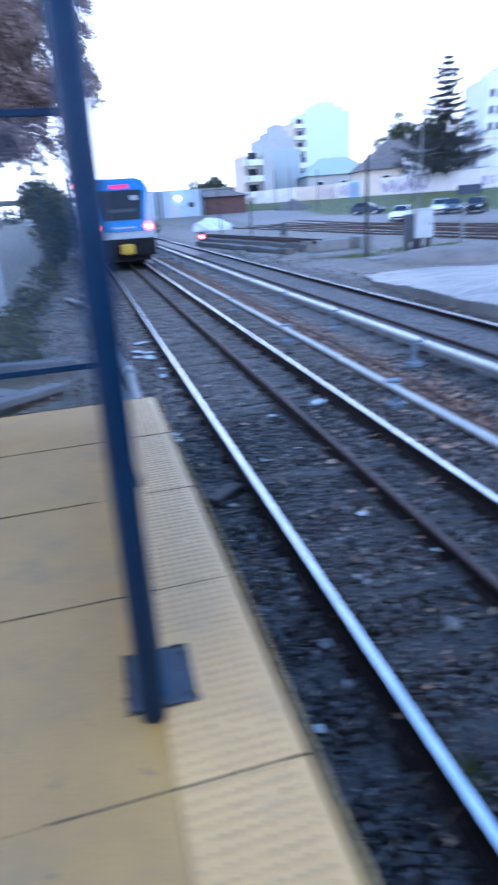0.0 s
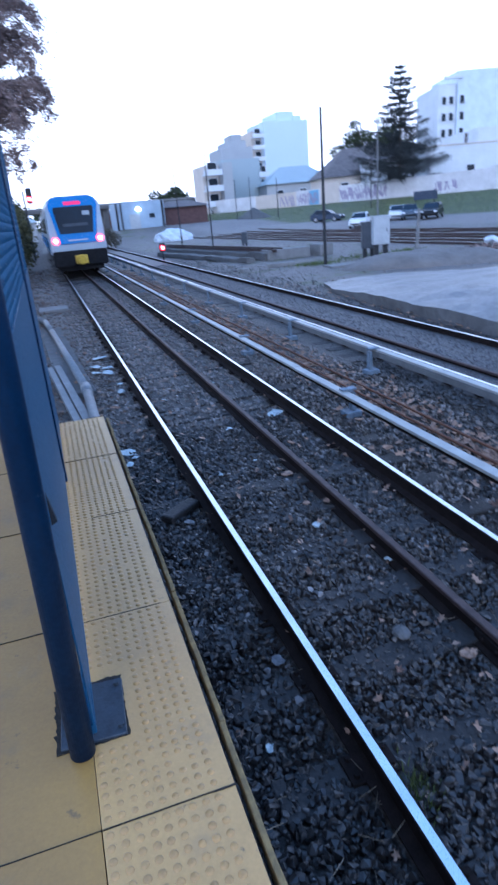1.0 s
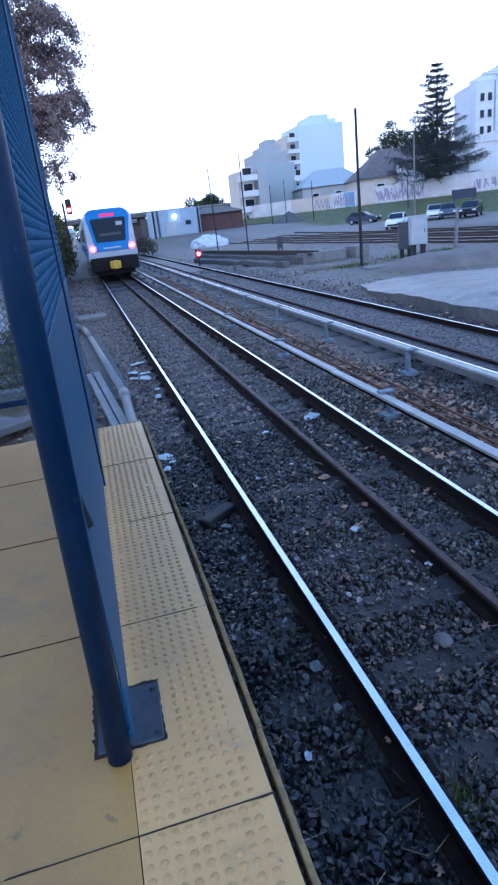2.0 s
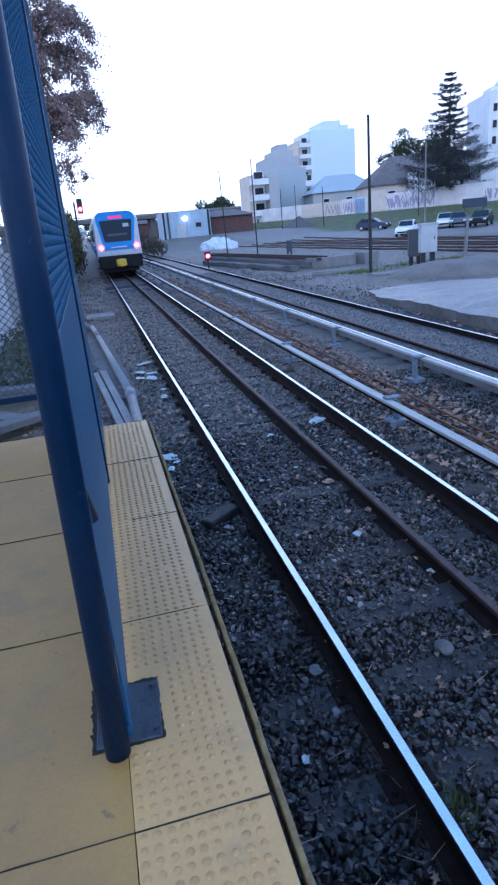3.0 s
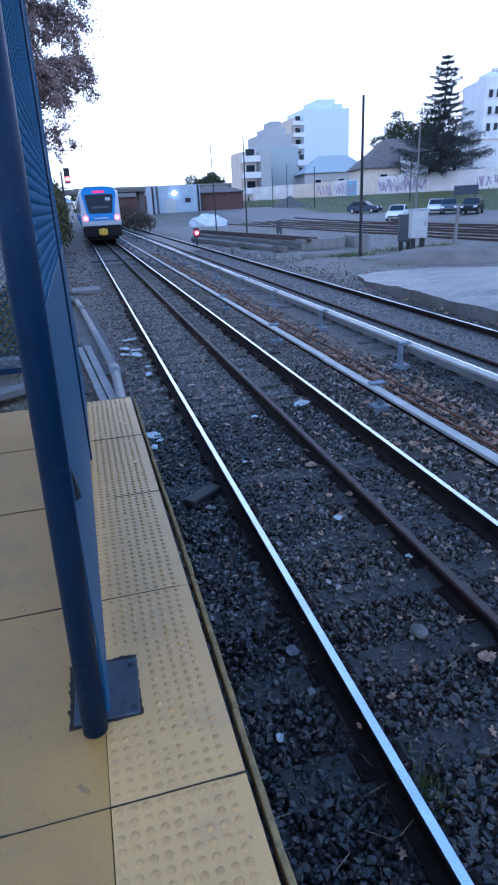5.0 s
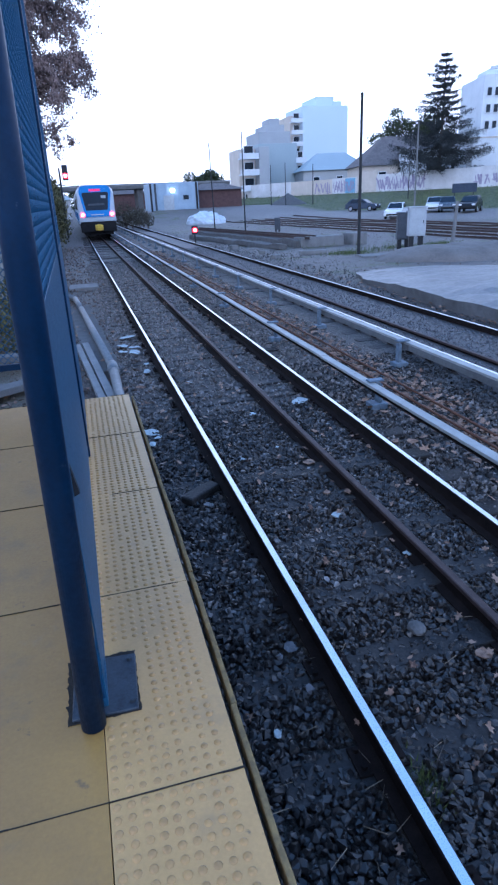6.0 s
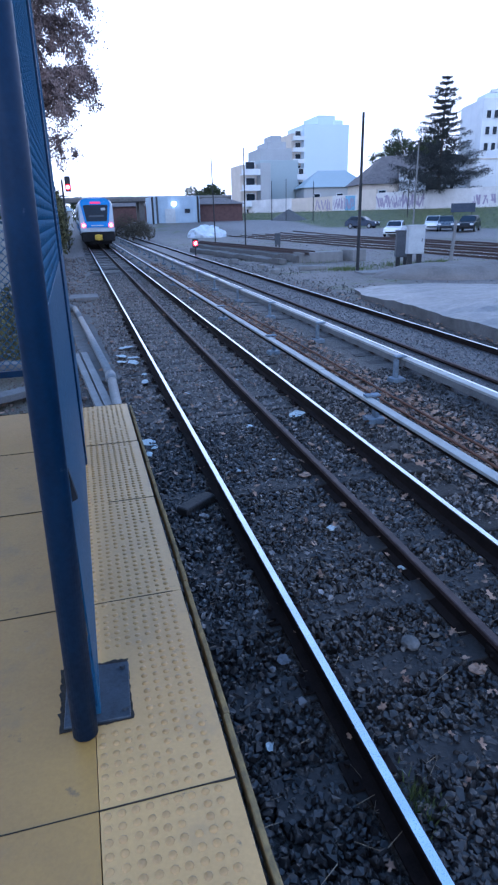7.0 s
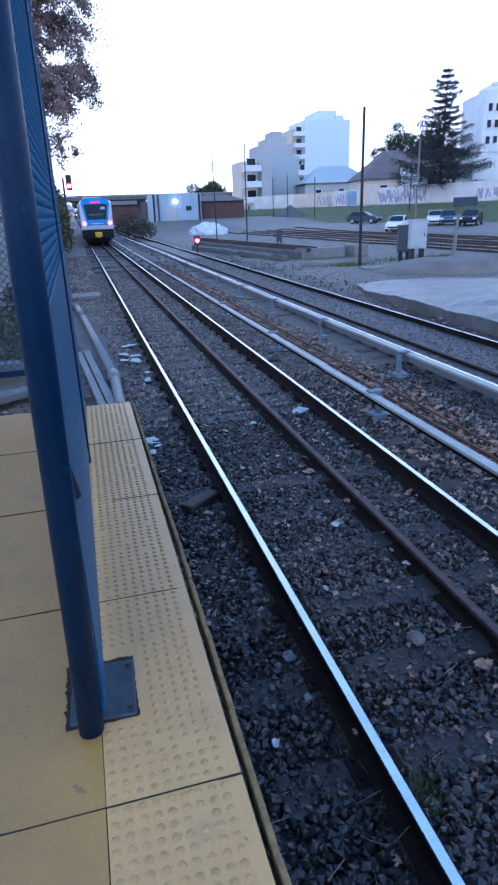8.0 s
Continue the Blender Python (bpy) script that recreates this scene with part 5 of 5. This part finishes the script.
r = random.Random(17)
hedge("tall olive hedge along the verge", [(-2.45 + r.uniform(-0.9, 0.3) - 0.004 * y, y + 0.7 * k, r.uniform(0.5, 4.1), r.uniform(0.8, 1.3), 1.0) for y in range(36, 108, 2) for k in range(2)], 26000, (0.12, 0.28), LEAF_HEDGE, 18)
hedge("olive bush beyond the tracks", [(4.4 + 0.55 * i + r.uniform(-0.3, 0.3), 73 + r.uniform(-2, 2), 0.9 + r.uniform(-0.2, 0.9), r.uniform(0.8, 1.3), 0.9) for i in range(6)], 3600, (0.1, 0.22), LEAF_BUSH, 19)
hedge("low scrub on the verge", [(-2.6 + r.uniform(-0.6, 0.4), y, -0.1 + r.uniform(0, 0.3), r.uniform(0.3, 0.6), 0.8) for y in range(12, 40, 2)], 3500, (0.06, 0.16), LEAF_HEDGE, 20)
hedge("dark round tree crown beyond the bridge", [(33 + 4.4 * math.cos(k * 1.9) * r.uniform(0.3, 1), 165 + 2 * math.sin(k * 1.9), 3.0 + 0.32 * k, 2.6 - 0.05 * k, 0.85) for k in range(18)], 9000, (0.3, 0.7), LEAF_GREEN, 23)
hedge("dark row of far trees", [(-60 + 6 * i + r.uniform(-2, 2), 190 + r.uniform(-8, 8), 3.5 + r.uniform(-1, 2.2), r.uniform(2.6, 4.2), 0.8) for i in range(34)], 12000, (0.5, 1.1), LEAF_GREEN, 22)


# ---- parked cars ----
def car(label, x, y, rz, paint, hatch):
    t = thing("car", label, "car", x, y, ground(x, y), rz, group="parked cars")
    L, W = 4.1, 1.7
    side = [(-2.05, 0.28), (2.05, 0.28), (2.07, 0.55), (1.95, 0.78), (1.0, 0.93), (-1.75 if hatch else -1.2, 0.98), (-2.02, 0.88), (-2.08, 0.55)]
    roof = [(0.95, 0.92), (0.2, 1.42), (-1.25 if hatch else -0.9, 1.46), (-1.85 if hatch else -1.5, 0.97)]

    def slab_of(outline, half, half_top):
        bm = bmesh.new()
        zs = [q[1] for q in outline]
        z0, z1 = min(zs), max(zs)
        rings = []
        for s in (-1, 1):
            rings.append([bm.verts.new((px, s * (half + (half_top - half) * (pz - z0) / (z1 - z0)), pz)) for px, pz in outline])
        n = len(outline)
        for i in range(n):
            bm.faces.new((rings[0][i], rings[0][(i + 1) % n], rings[1][(i + 1) % n], rings[1][i]))
        bm.faces.new(rings[0][::-1])
        bm.faces.new(rings[1])
        bmesh.ops.recalc_face_normals(bm, faces=bm.faces[:])
        bmesh.ops.bevel(bm, geom=bm.edges[:], offset=0.05, segments=2, affect="EDGES", profile=0.5)
        return bm

    part("body", slab_of(side, W / 2, W / 2 - 0.06), paint, t, smooth=False)
    cab = part("cabin", slab_of(roof, W / 2 - 0.07, W / 2 - 0.2), paint, t)
    for s in (-1, 1):
        bm = bmesh.new()
        q = [(0.72, 0.99), (0.14, 1.36), (-1.15 if hatch else -0.85, 1.39), (-1.5 if hatch else -1.2, 1.0)]
        v = [bm.verts.new((px, s * (W / 2 - 0.065 - 0.13 * (pz - 0.92) / 0.54 + o), pz)) for o in (0.012, -0.02) for px, pz in q]
        for f in ((0, 1, 2, 3), (7, 6, 5, 4), (0, 4, 5, 1), (1, 5, 6, 2), (2, 6, 7, 3), (3, 7, 4, 0)):
            bm.faces.new([v[i] for i in f])
        bmesh.ops.recalc_face_normals(bm, faces=bm.faces[:])
        part("side_window", bm, GLASS, cab)
    for q in (((0.93, 0.95), (0.24, 1.40)), ((-1.84 if hatch else -1.49, 1.0), (-1.29 if hatch else -0.93, 1.42))):
        bm = bmesh.new()
        o = 0.02 if q[0][0] > 0 else -0.02
        v = [bm.verts.new((px + d, sy * hw, pz + 0.012)) for d in (o, 0) for (px, pz), hw in zip(q, (W / 2 - 0.14, W / 2 - 0.26)) for sy in (-1, 1)]
        for f in ((0, 1, 3, 2), (6, 7, 5, 4), (0, 2, 6, 4), (1, 5, 7, 3), (0, 4, 5, 1), (2, 3, 7, 6)):
            bm.faces.new([v[i] for i in f])
        bmesh.ops.recalc_face_normals(bm, faces=bm.faces[:])
        part("windscreen", bm, GLASS, cab)
    for sx in (-1.28, 1.28):
        for s in (-1, 1):
            bm = bmesh.new()
            rod(bm, (sx, s * (W / 2 - 0.16), 0.31), (sx, s * (W / 2 + 0.01), 0.31), 0.31, seg=20)
            w = part("tyre", bm, RUBBER, t)
            bm = bmesh.new()
            rod(bm, (sx, s * (W / 2 - 0.1), 0.31), (sx, s * (W / 2 + 0.022), 0.31), 0.19, seg=14)
            part("rim", bm, CHROME, w)
    for s in (-1, 1):
        for sx, m_, nm in ((2.0, LAMP_CLEAR, "headlight"), (-2.03, BRICK_RED, "rear_light")):
            bm = bmesh.new()
            box(bm, sx, s * 0.62, 0.68, 0.12, 0.32, 0.15, bevel=0.03)
            part(nm, bm, m_, t)
    bm = bmesh.new()
    box(bm, 2.04, 0, 0.42, 0.1, 1.2, 0.14, bevel=0.02)
    part("grille", bm, RUBBER, t)


car("small navy and silver hatchback parked on gravel", 34.6, 75.0, -48, CAR_NAVY, True)
car("white saloon parked with its nose to the tracks", 29.8, 57.26, 232, CAR_WHITE, False)
car("white hatchback parked close to a dark blue car", 35.35, 59.51, 238, CAR_WHITE, True)
car("dark blue grey hatchback parked between two cars", 36.01, 58.15, 238, CAR_SLATE, True)
car("black car parked at the row's end", 36.29, 54.59, 226, CAR_BLACK, True)
sign = thing("notice_board", "dark blue notice board on two posts", "board")
bm = bmesh.new()
box(bm, 41.5, 63.6, 2.47, 2.7, 0.08, 0.95, rz=-18, bevel=0.01)
part("board", bm, CAR_NAVY, sign)
for s in (-1.0, 1.0):
    bm = bmesh.new()
    rod(bm, (41.5 + s, 63.66 - 0.3 * s, ground(41.5, 63.6) - 0.1), (41.5 + s, 63.66 - 0.3 * s, 2.6), 0.05)
    part("post", bm, BLACK_STEEL, sign)

bm = bmesh.new()
bmesh.ops.create_icosphere(bm, subdivisions=4, radius=1.0, matrix=Matrix.Diagonal((3.4, 2.4, 1.5, 1)))
for v in bm.verts:
    v.co.z = (1 - min(1.0, math.hypot(v.co.x / 3.4, v.co.y / 2.4))) * 1.9 - 0.3 if v.co.z > 0 else -0.4
    v.co += Vector((0.2, 0.2, 0.12)) * noise.noise(v.co * 1.4)
ob = tagged(finish("gravel_mound", bm, DARK_CONCRETE, smooth=True), "grey mound of gravel below the boundary wall", "gravel mound")
ob.location = (31.5, 95.0, ground(31.5, 95.0))

# ---- boundary wall with graffiti ----
wall = thing("boundary_wall", "stained white boundary wall with faded graffiti", "wall", kind="structure")


def on_wall(s, d=0.0):
    q = WALL_A - WALL_U * s + WALL_N * d
    return q.x, q.y


ang = math.degrees(math.atan2(-WALL_U.y, -WALL_U.x))
for i, (s0, s1, top, mat) in enumerate(((-50, -7.5, 4.97, WALL_DIRTY), (-7.5, 10.7, 4.78, WALL_DIRTY), (10.7, 17.7, 4.78, WALL_DIRTY), (17.7, 21.9, 5.35, WALL_CREAM), (21.9, 27.7, 4.72, WALL_DIRTY), (27.7, 38.7, 4.66, WALL_CREAM), (38.7, 94, 4.72, WALL_DIRTY))):
    x, y = on_wall((s0 + s1) / 2)
    bm = bmesh.new()
    box(bm, 0, 0, (top + 1.8) / 2, s1 - s0 - 0.01, 0.25, top - 1.8, bevel=0.02)
    box(bm, 0, 0, top + 0.02, s1 - s0 - 0.01, 0.33, 0.08, bevel=0.02)
    ob = part("wall_section", bm, mat, wall)
    ob.matrix_basis = pose(x, y, 0, 0, 0, ang)


def graffiti(s0, s1, z0, z1, n, mat, seed):
    r = random.Random(seed)
    bm = bmesh.new()
    for i in range(n):
        s = s0 + (s1 - s0) * (i + r.uniform(0.2, 0.8)) / n
        h = (z1 - z0) * r.uniform(0.45, 1.0)
        x, y = on_wall(s, 0.132)
        box(bm, x, y, z0 + h / 2 + r.uniform(0, (z1 - z0) - h), r.uniform(0.12, 0.3), 0.012, h, tilt=(0, r.uniform(-25, 25), ang))
        if r.random() < 0.5:
            box(bm, x, y, z0 + r.uniform(0.2, 1) * h, r.uniform(0.3, 0.7), 0.014, 0.15, tilt=(0, r.uniform(-20, 20), ang))
    part("graffiti", bm, mat, wall, "faded spray paint strokes")


graffiti(8.5, 17.5, 2.66, 4.53, 30, SPRAY, 1)
graffiti(22.2, 27.4, 2.66, 4.4, 15, SPRAY, 2)
graffiti(28.2, 31.9, 2.53, 4.28, 8, SPRAY, 3)
graffiti(57.5, 62.5, 2.66, 4.28, 8, SPRAY, 4)
graffiti(-3.1, 0.6, 2.78, 4.03, 7, SPRAY, 5)
bm = bmesh.new()
x, y = on_wall(23.4, 0.133)
box(bm, x, y, 3.6, 2.3, 0.01, 2.1, rz=ang)
part("painted_patch", bm, SPRAY_BLUE, wall, "light blue painted patch")


# ---- buildings ----
def window_on(parent, x, y, z, w, h, rz=0.0):
    bm = bmesh.new()
    box(bm, x, y - 0.03, z, w, 0.1, h, rz=rz)
    win = part("window", bm, WALL_PALE, parent)
    bm = bmesh.new()
    box(bm, x, y - 0.09, z, w * 0.86, 0.06, h * 0.86, rz=rz)
    part("pane", bm, GLASS, win)


def tower(name, label, x0, x1, y, z1, depth, mat, roofs, facade, floors, drop=2.0):
    """A block whose blank wall faces the tracks, with a narrow balcony front on its flank."""
    t = thing(name, label, "building")
    bm = bmesh.new()
    box(bm, (x0 + x1) / 2, y + depth / 2, z1 / 2 - 1, x1 - x0, depth, z1 + 2, bevel=0.05)
    part("wall", bm, mat, t)
    for a, b, zt in roofs:
        bm = bmesh.new()
        box(bm, (a + b) / 2, y + depth / 2, (z1 + zt) / 2, b - a, depth * (0.92 - 0.02 * (zt - z1) * (zt - z1)), zt - z1, bevel=0.05)
        part("roof_block", bm, WALL_GREY if mat == WALL_PALE_GREY else mat, t)
    a, b = facade
    h = z1 - drop
    fl = h / floors
    if b > a:
        bm = bmesh.new()
        box(bm, (a + b) / 2, y + depth / 2 + 1.2, h / 2 - 1, b - a - 0.02, depth - 2.4, h + 2)
        part("front_wall", bm, WALL_CREAM, t)
        for k in range(floors):
            z = 1.0 + k * fl
            bm = bmesh.new()
            box(bm, (a + b) / 2 - 0.2, y + 0.5, z, b - a + 0.4, 1.5, 0.22)
            box(bm, (a + b) / 2 - 0.2, y - 0.18, z + 0.5, b - a + 0.4, 0.1, 0.9)
            part("balcony", bm, WALL_PALE, t, "white balcony")
            window_on(t, (a + b) / 2, y + 1.2, z + fl * 0.52, (b - a) * 0.6, fl * 0.6)
    return t


tower("apartment_tower", "tall pale apartment tower with a blank wall", 61.6, 74.6, 170, 24.5, 14, TOWER, ((66.0, 71.0, 26.8), (70.5, 73.0, 25.6)), (58.8, 61.6), 8)
tower("apartment_building", "grey apartment building stepped towards the top", 37.3, 45.6, 130, 12.6, 12, WALL_PALE_GREY, ((37.8, 44.6, 14.9), (39.6, 43.6, 16.2), (40.8, 43.0, 17.5)), (45.7, 47.6), 4)
t = tower("apartment_building", "low apartment building with open balconies", 34.6, 36.6, 120.5, 11.4, 10, WALL_GREY, (), (31.2, 34.5), 4, 0.2)
t = thing("apartment_tower", "tall white apartment tower with window columns", "building", 81.5, 108, 0, -14)
bm = bmesh.new()
box(bm, 2.5, 7, 11, 12, 14, 25, bevel=0.05)
part("wall", bm, SIDING, t)
bm = bmesh.new()
box(bm, -5.3, 6.5, 10.2, 3.4, 12, 22.5, bevel=0.05)
part("stair_wall", bm, WALL_PALE, t)
for k in range(7):
    for xx in (-5.9, -4.5, -2.6):
        window_on(t, xx, 0.42 if xx < -3.6 else -0.04, 2.2 + k * 2.75, 0.85, 1.5)
bm = bmesh.new()
box(bm, -4.4, -0.1, 22.4, 3.6, 0.6, 0.5)
part("cornice", bm, WALL_PALE, t)


def house(label, x, y, rz, w, d, wall_h, roof_h, mat, base, chimney=False):
    t = thing("house", label, "house", x, y, base, rz)
    bm = bmesh.new()
    box(bm, 0, 0, wall_h / 2, w, d, wall_h, bevel=0.03)
    part("wall", bm, mat, t)
    bm = bmesh.new()
    o = 0.5
    b = [bm.verts.new(p) for p in ((-w / 2 - o, -d / 2 - o, wall_h), (w / 2 + o, -d / 2 - o, wall_h), (w / 2 + o, d / 2 + o, wall_h), (-w / 2 - o, d / 2 + o, wall_h))]
    c = [bm.verts.new(p) for p in ((-w * 0.22, 0, wall_h + roof_h), (w * 0.22, 0, wall_h + roof_h))]
    for f in ((b[0], b[1], c[1], c[0]), (b[1], b[2], c[1]), (b[2], b[3], c[0], c[1]), (b[3], b[0], c[0]), (b[3], b[2], b[1], b[0])):
        bm.faces.new(f)
    bmesh.ops.recalc_face_normals(bm, faces=bm.faces[:])
    part("roof", bm, ROOF if mat != WALL_GREY else WALL_PALE_GREY, t)
    for s in () if mat == BRICK_RED else (-0.3, 0.05, 0.32):
        window_on(t, s * w, -d / 2 + 0.0, wall_h * 0.6, 1.3, 1.4)
    if chimney:
        bm = bmesh.new()
        box(bm, w * 0.2, 0.5, wall_h + roof_h * 0.9, 0.8, 0.8, 1.6, bevel=0.03)
        part("chimney", bm, WALL_CREAM, t)


house("house with a broad grey hipped roof", 53.5, 100, -12, 16.2, 11.2, 4.0, 4.5, WALL_CREAM, 2.4)
house("low house with a pale hipped roof", 50.5, 123.8, -10, 13, 10, 4.5, 3.25, WALL_GREY, 2.4)
t = thing("house", "white rendered house with a parapet and brown eave", "house", 60.6, 76.9, 2.15, -14)
bm = bmesh.new()
box(bm, 0, 6.2, 3.2, 16.8, 12.4, 6.5, bevel=0.05)
part("wall", bm, WALL_PALE, t)
bm = bmesh.new()
box(bm, 3.2, 6.2, 7.4, 10.2, 12.4, 2.0, bevel=0.05)
part("upper_wall", bm, WALL_PALE, t)
bm = bmesh.new()
box(bm, 0, 6.2, 6.5, 17.0, 12.6, 0.17, bevel=0.03)
part("parapet", bm, WALL_CREAM, t)
bm = bmesh.new()
box(bm, -1.2, 3.8, 7.3, 1.4, 1.2, 1.8, bevel=0.04)
part("chimney", bm, BRICK_RED, t)
window_on(t, -2.7, -0.02, 3.2, 1.2, 1.4)
house("house with a brown tiled roof behind the conifer", 54.6, 90, -12, 10.6, 8.8, 5.7, 2.1, WALL_PALE, 2.3)

# long white depot shed with a floodlight
shed = thing("depot_shed", "white ribbed metal shed with a lit floodlight", "shed")
bm = bmesh.new()
box(bm, 13.95, 99, 2.9, 7.1, 8, 4.3, bevel=0.03)
body = part("wall", bm, SHED_SHEET, shed)
for k in range(11):
    bm = bmesh.new()
    box(bm, 10.9 + k * 0.6, 94.97, 2.9, 0.12, 0.08, 4.2)
    part("rib", bm, SHED_SHEET, body)
for k, xx in enumerate((10.45, 11.1, 17.2)):
    bm = bmesh.new()
    box(bm, xx, 94.9, 2.9, 0.28, 0.12, 4.2)
    part("post", bm, BLACK_STEEL if k != 1 else CABINET_DARK, body)
bm = bmesh.new()
box(bm, 13.0, 94.94, 2.1, 1.5, 0.1, 2.5)
part("door", bm, CABINET, body)
bm = bmesh.new()
box(bm, 15.6, 94.94, 3.0, 0.8, 0.1, 0.6)
part("window", bm, GLASS, body)
bm = bmesh.new()
bmesh.ops.create_icosphere(bm, subdivisions=2, radius=0.36, matrix=Matrix.Translation((13.6, 94.7, 4.0)) @ Matrix.Diagonal((1, 0.35, 0.8, 1)))
part("floodlight", bm, FLOOD, shed, "lit white floodlight")
house("low dark brick depot building", 21, 101, 0, 7.5, 7, 3.2, 1.0, BRICK_RED, 0.7)

# road bridge over the tracks
bridge = thing("road_bridge", "long grey concrete road bridge over the tracks", "bridge")
bm = bmesh.new()
box(bm, -5.5, 113, 5.0, 63, 7, 0.55, bevel=0.05)
part("deck", bm, DARK_CONCRETE, bridge)
for yy in (109.6, 116.4):
    bm = bmesh.new()
    box(bm, -5.5, yy, 5.4, 63, 0.16, 0.25)
    part("parapet", bm, CONCRETE, bridge)
for xx in (-30, -14, -7, 10.5, 24):
    bm = bmesh.new()
    box(bm, xx, 113, 2.2, 0.9, 5.5, 5.2, bevel=0.05)
    part("pier", bm, DARK_CONCRETE, bridge)
house("dull red brick house beyond the bridge", 9.0, 135, 0, 10, 8, 3.8, 2.0, BRICK_RED, 0.5)
house("pale house beyond the bridge", -6.0, 140, 0, 10, 8, 3.8, 2.0, WALL_GREY, 0.0)

# shed and wall behind the platform fence
t = thing("trackside_shed", "pale blue rendered shed with a flat green roof edge", "shed")
bm = bmesh.new()
box(bm, -6.6, 17.5, 1.2, 6.0, 4.0, 2.9, bevel=0.03)
part("wall", bm, WALL_GREY, t)
bm = bmesh.new()
box(bm, -6.6, 17.5, 2.75, 6.5, 4.5, 0.2, bevel=0.02)
part("roof", bm, LEAF_GREEN, t, "dull green roof edge")
bm = bmesh.new()
box(bm, -4.3, 15.48, 1.05, 0.9, 0.08, 1.9, bevel=0.01)
part("door", bm, BLACK_STEEL, t)
for i, (x, y, w, r_) in enumerate(((-2.6, 8.6, 2.2, 48), (-3.1, 9.4, 1.8, -35), (-3.4, 8.0, 2.4, 70), (-2.4, 10.6, 1.6, 10), (-3.9, 10.2, 2.0, 30))):
    bm = bmesh.new()
    box(bm, 0, 0, 0.12, w, 0.3, 0.1, bevel=0.01)
    ob = tagged(finish("plank", bm, DARK_CONCRETE), "weathered grey plank lying beyond the platform", "plank", "planks")
    ob.matrix_basis = pose(x, y, ground(x, y) + 0.05 + 0.03 * i, 0, 4, r_)


# ---- what moves ----
def motions():
    speed, start = 3.54, 29.7
    walk(train, [(t / 2, pose(0.873, start + speed * t / 2, 0)) for t in range(17)])
    turn = math.degrees(speed / 0.46)
    for w, y in WHEELSETS:
        walk(w, [(t / 6, pose(0, y, 0.46, -turn * t / 6, 0, 0)) for t in range(49)])


motions()
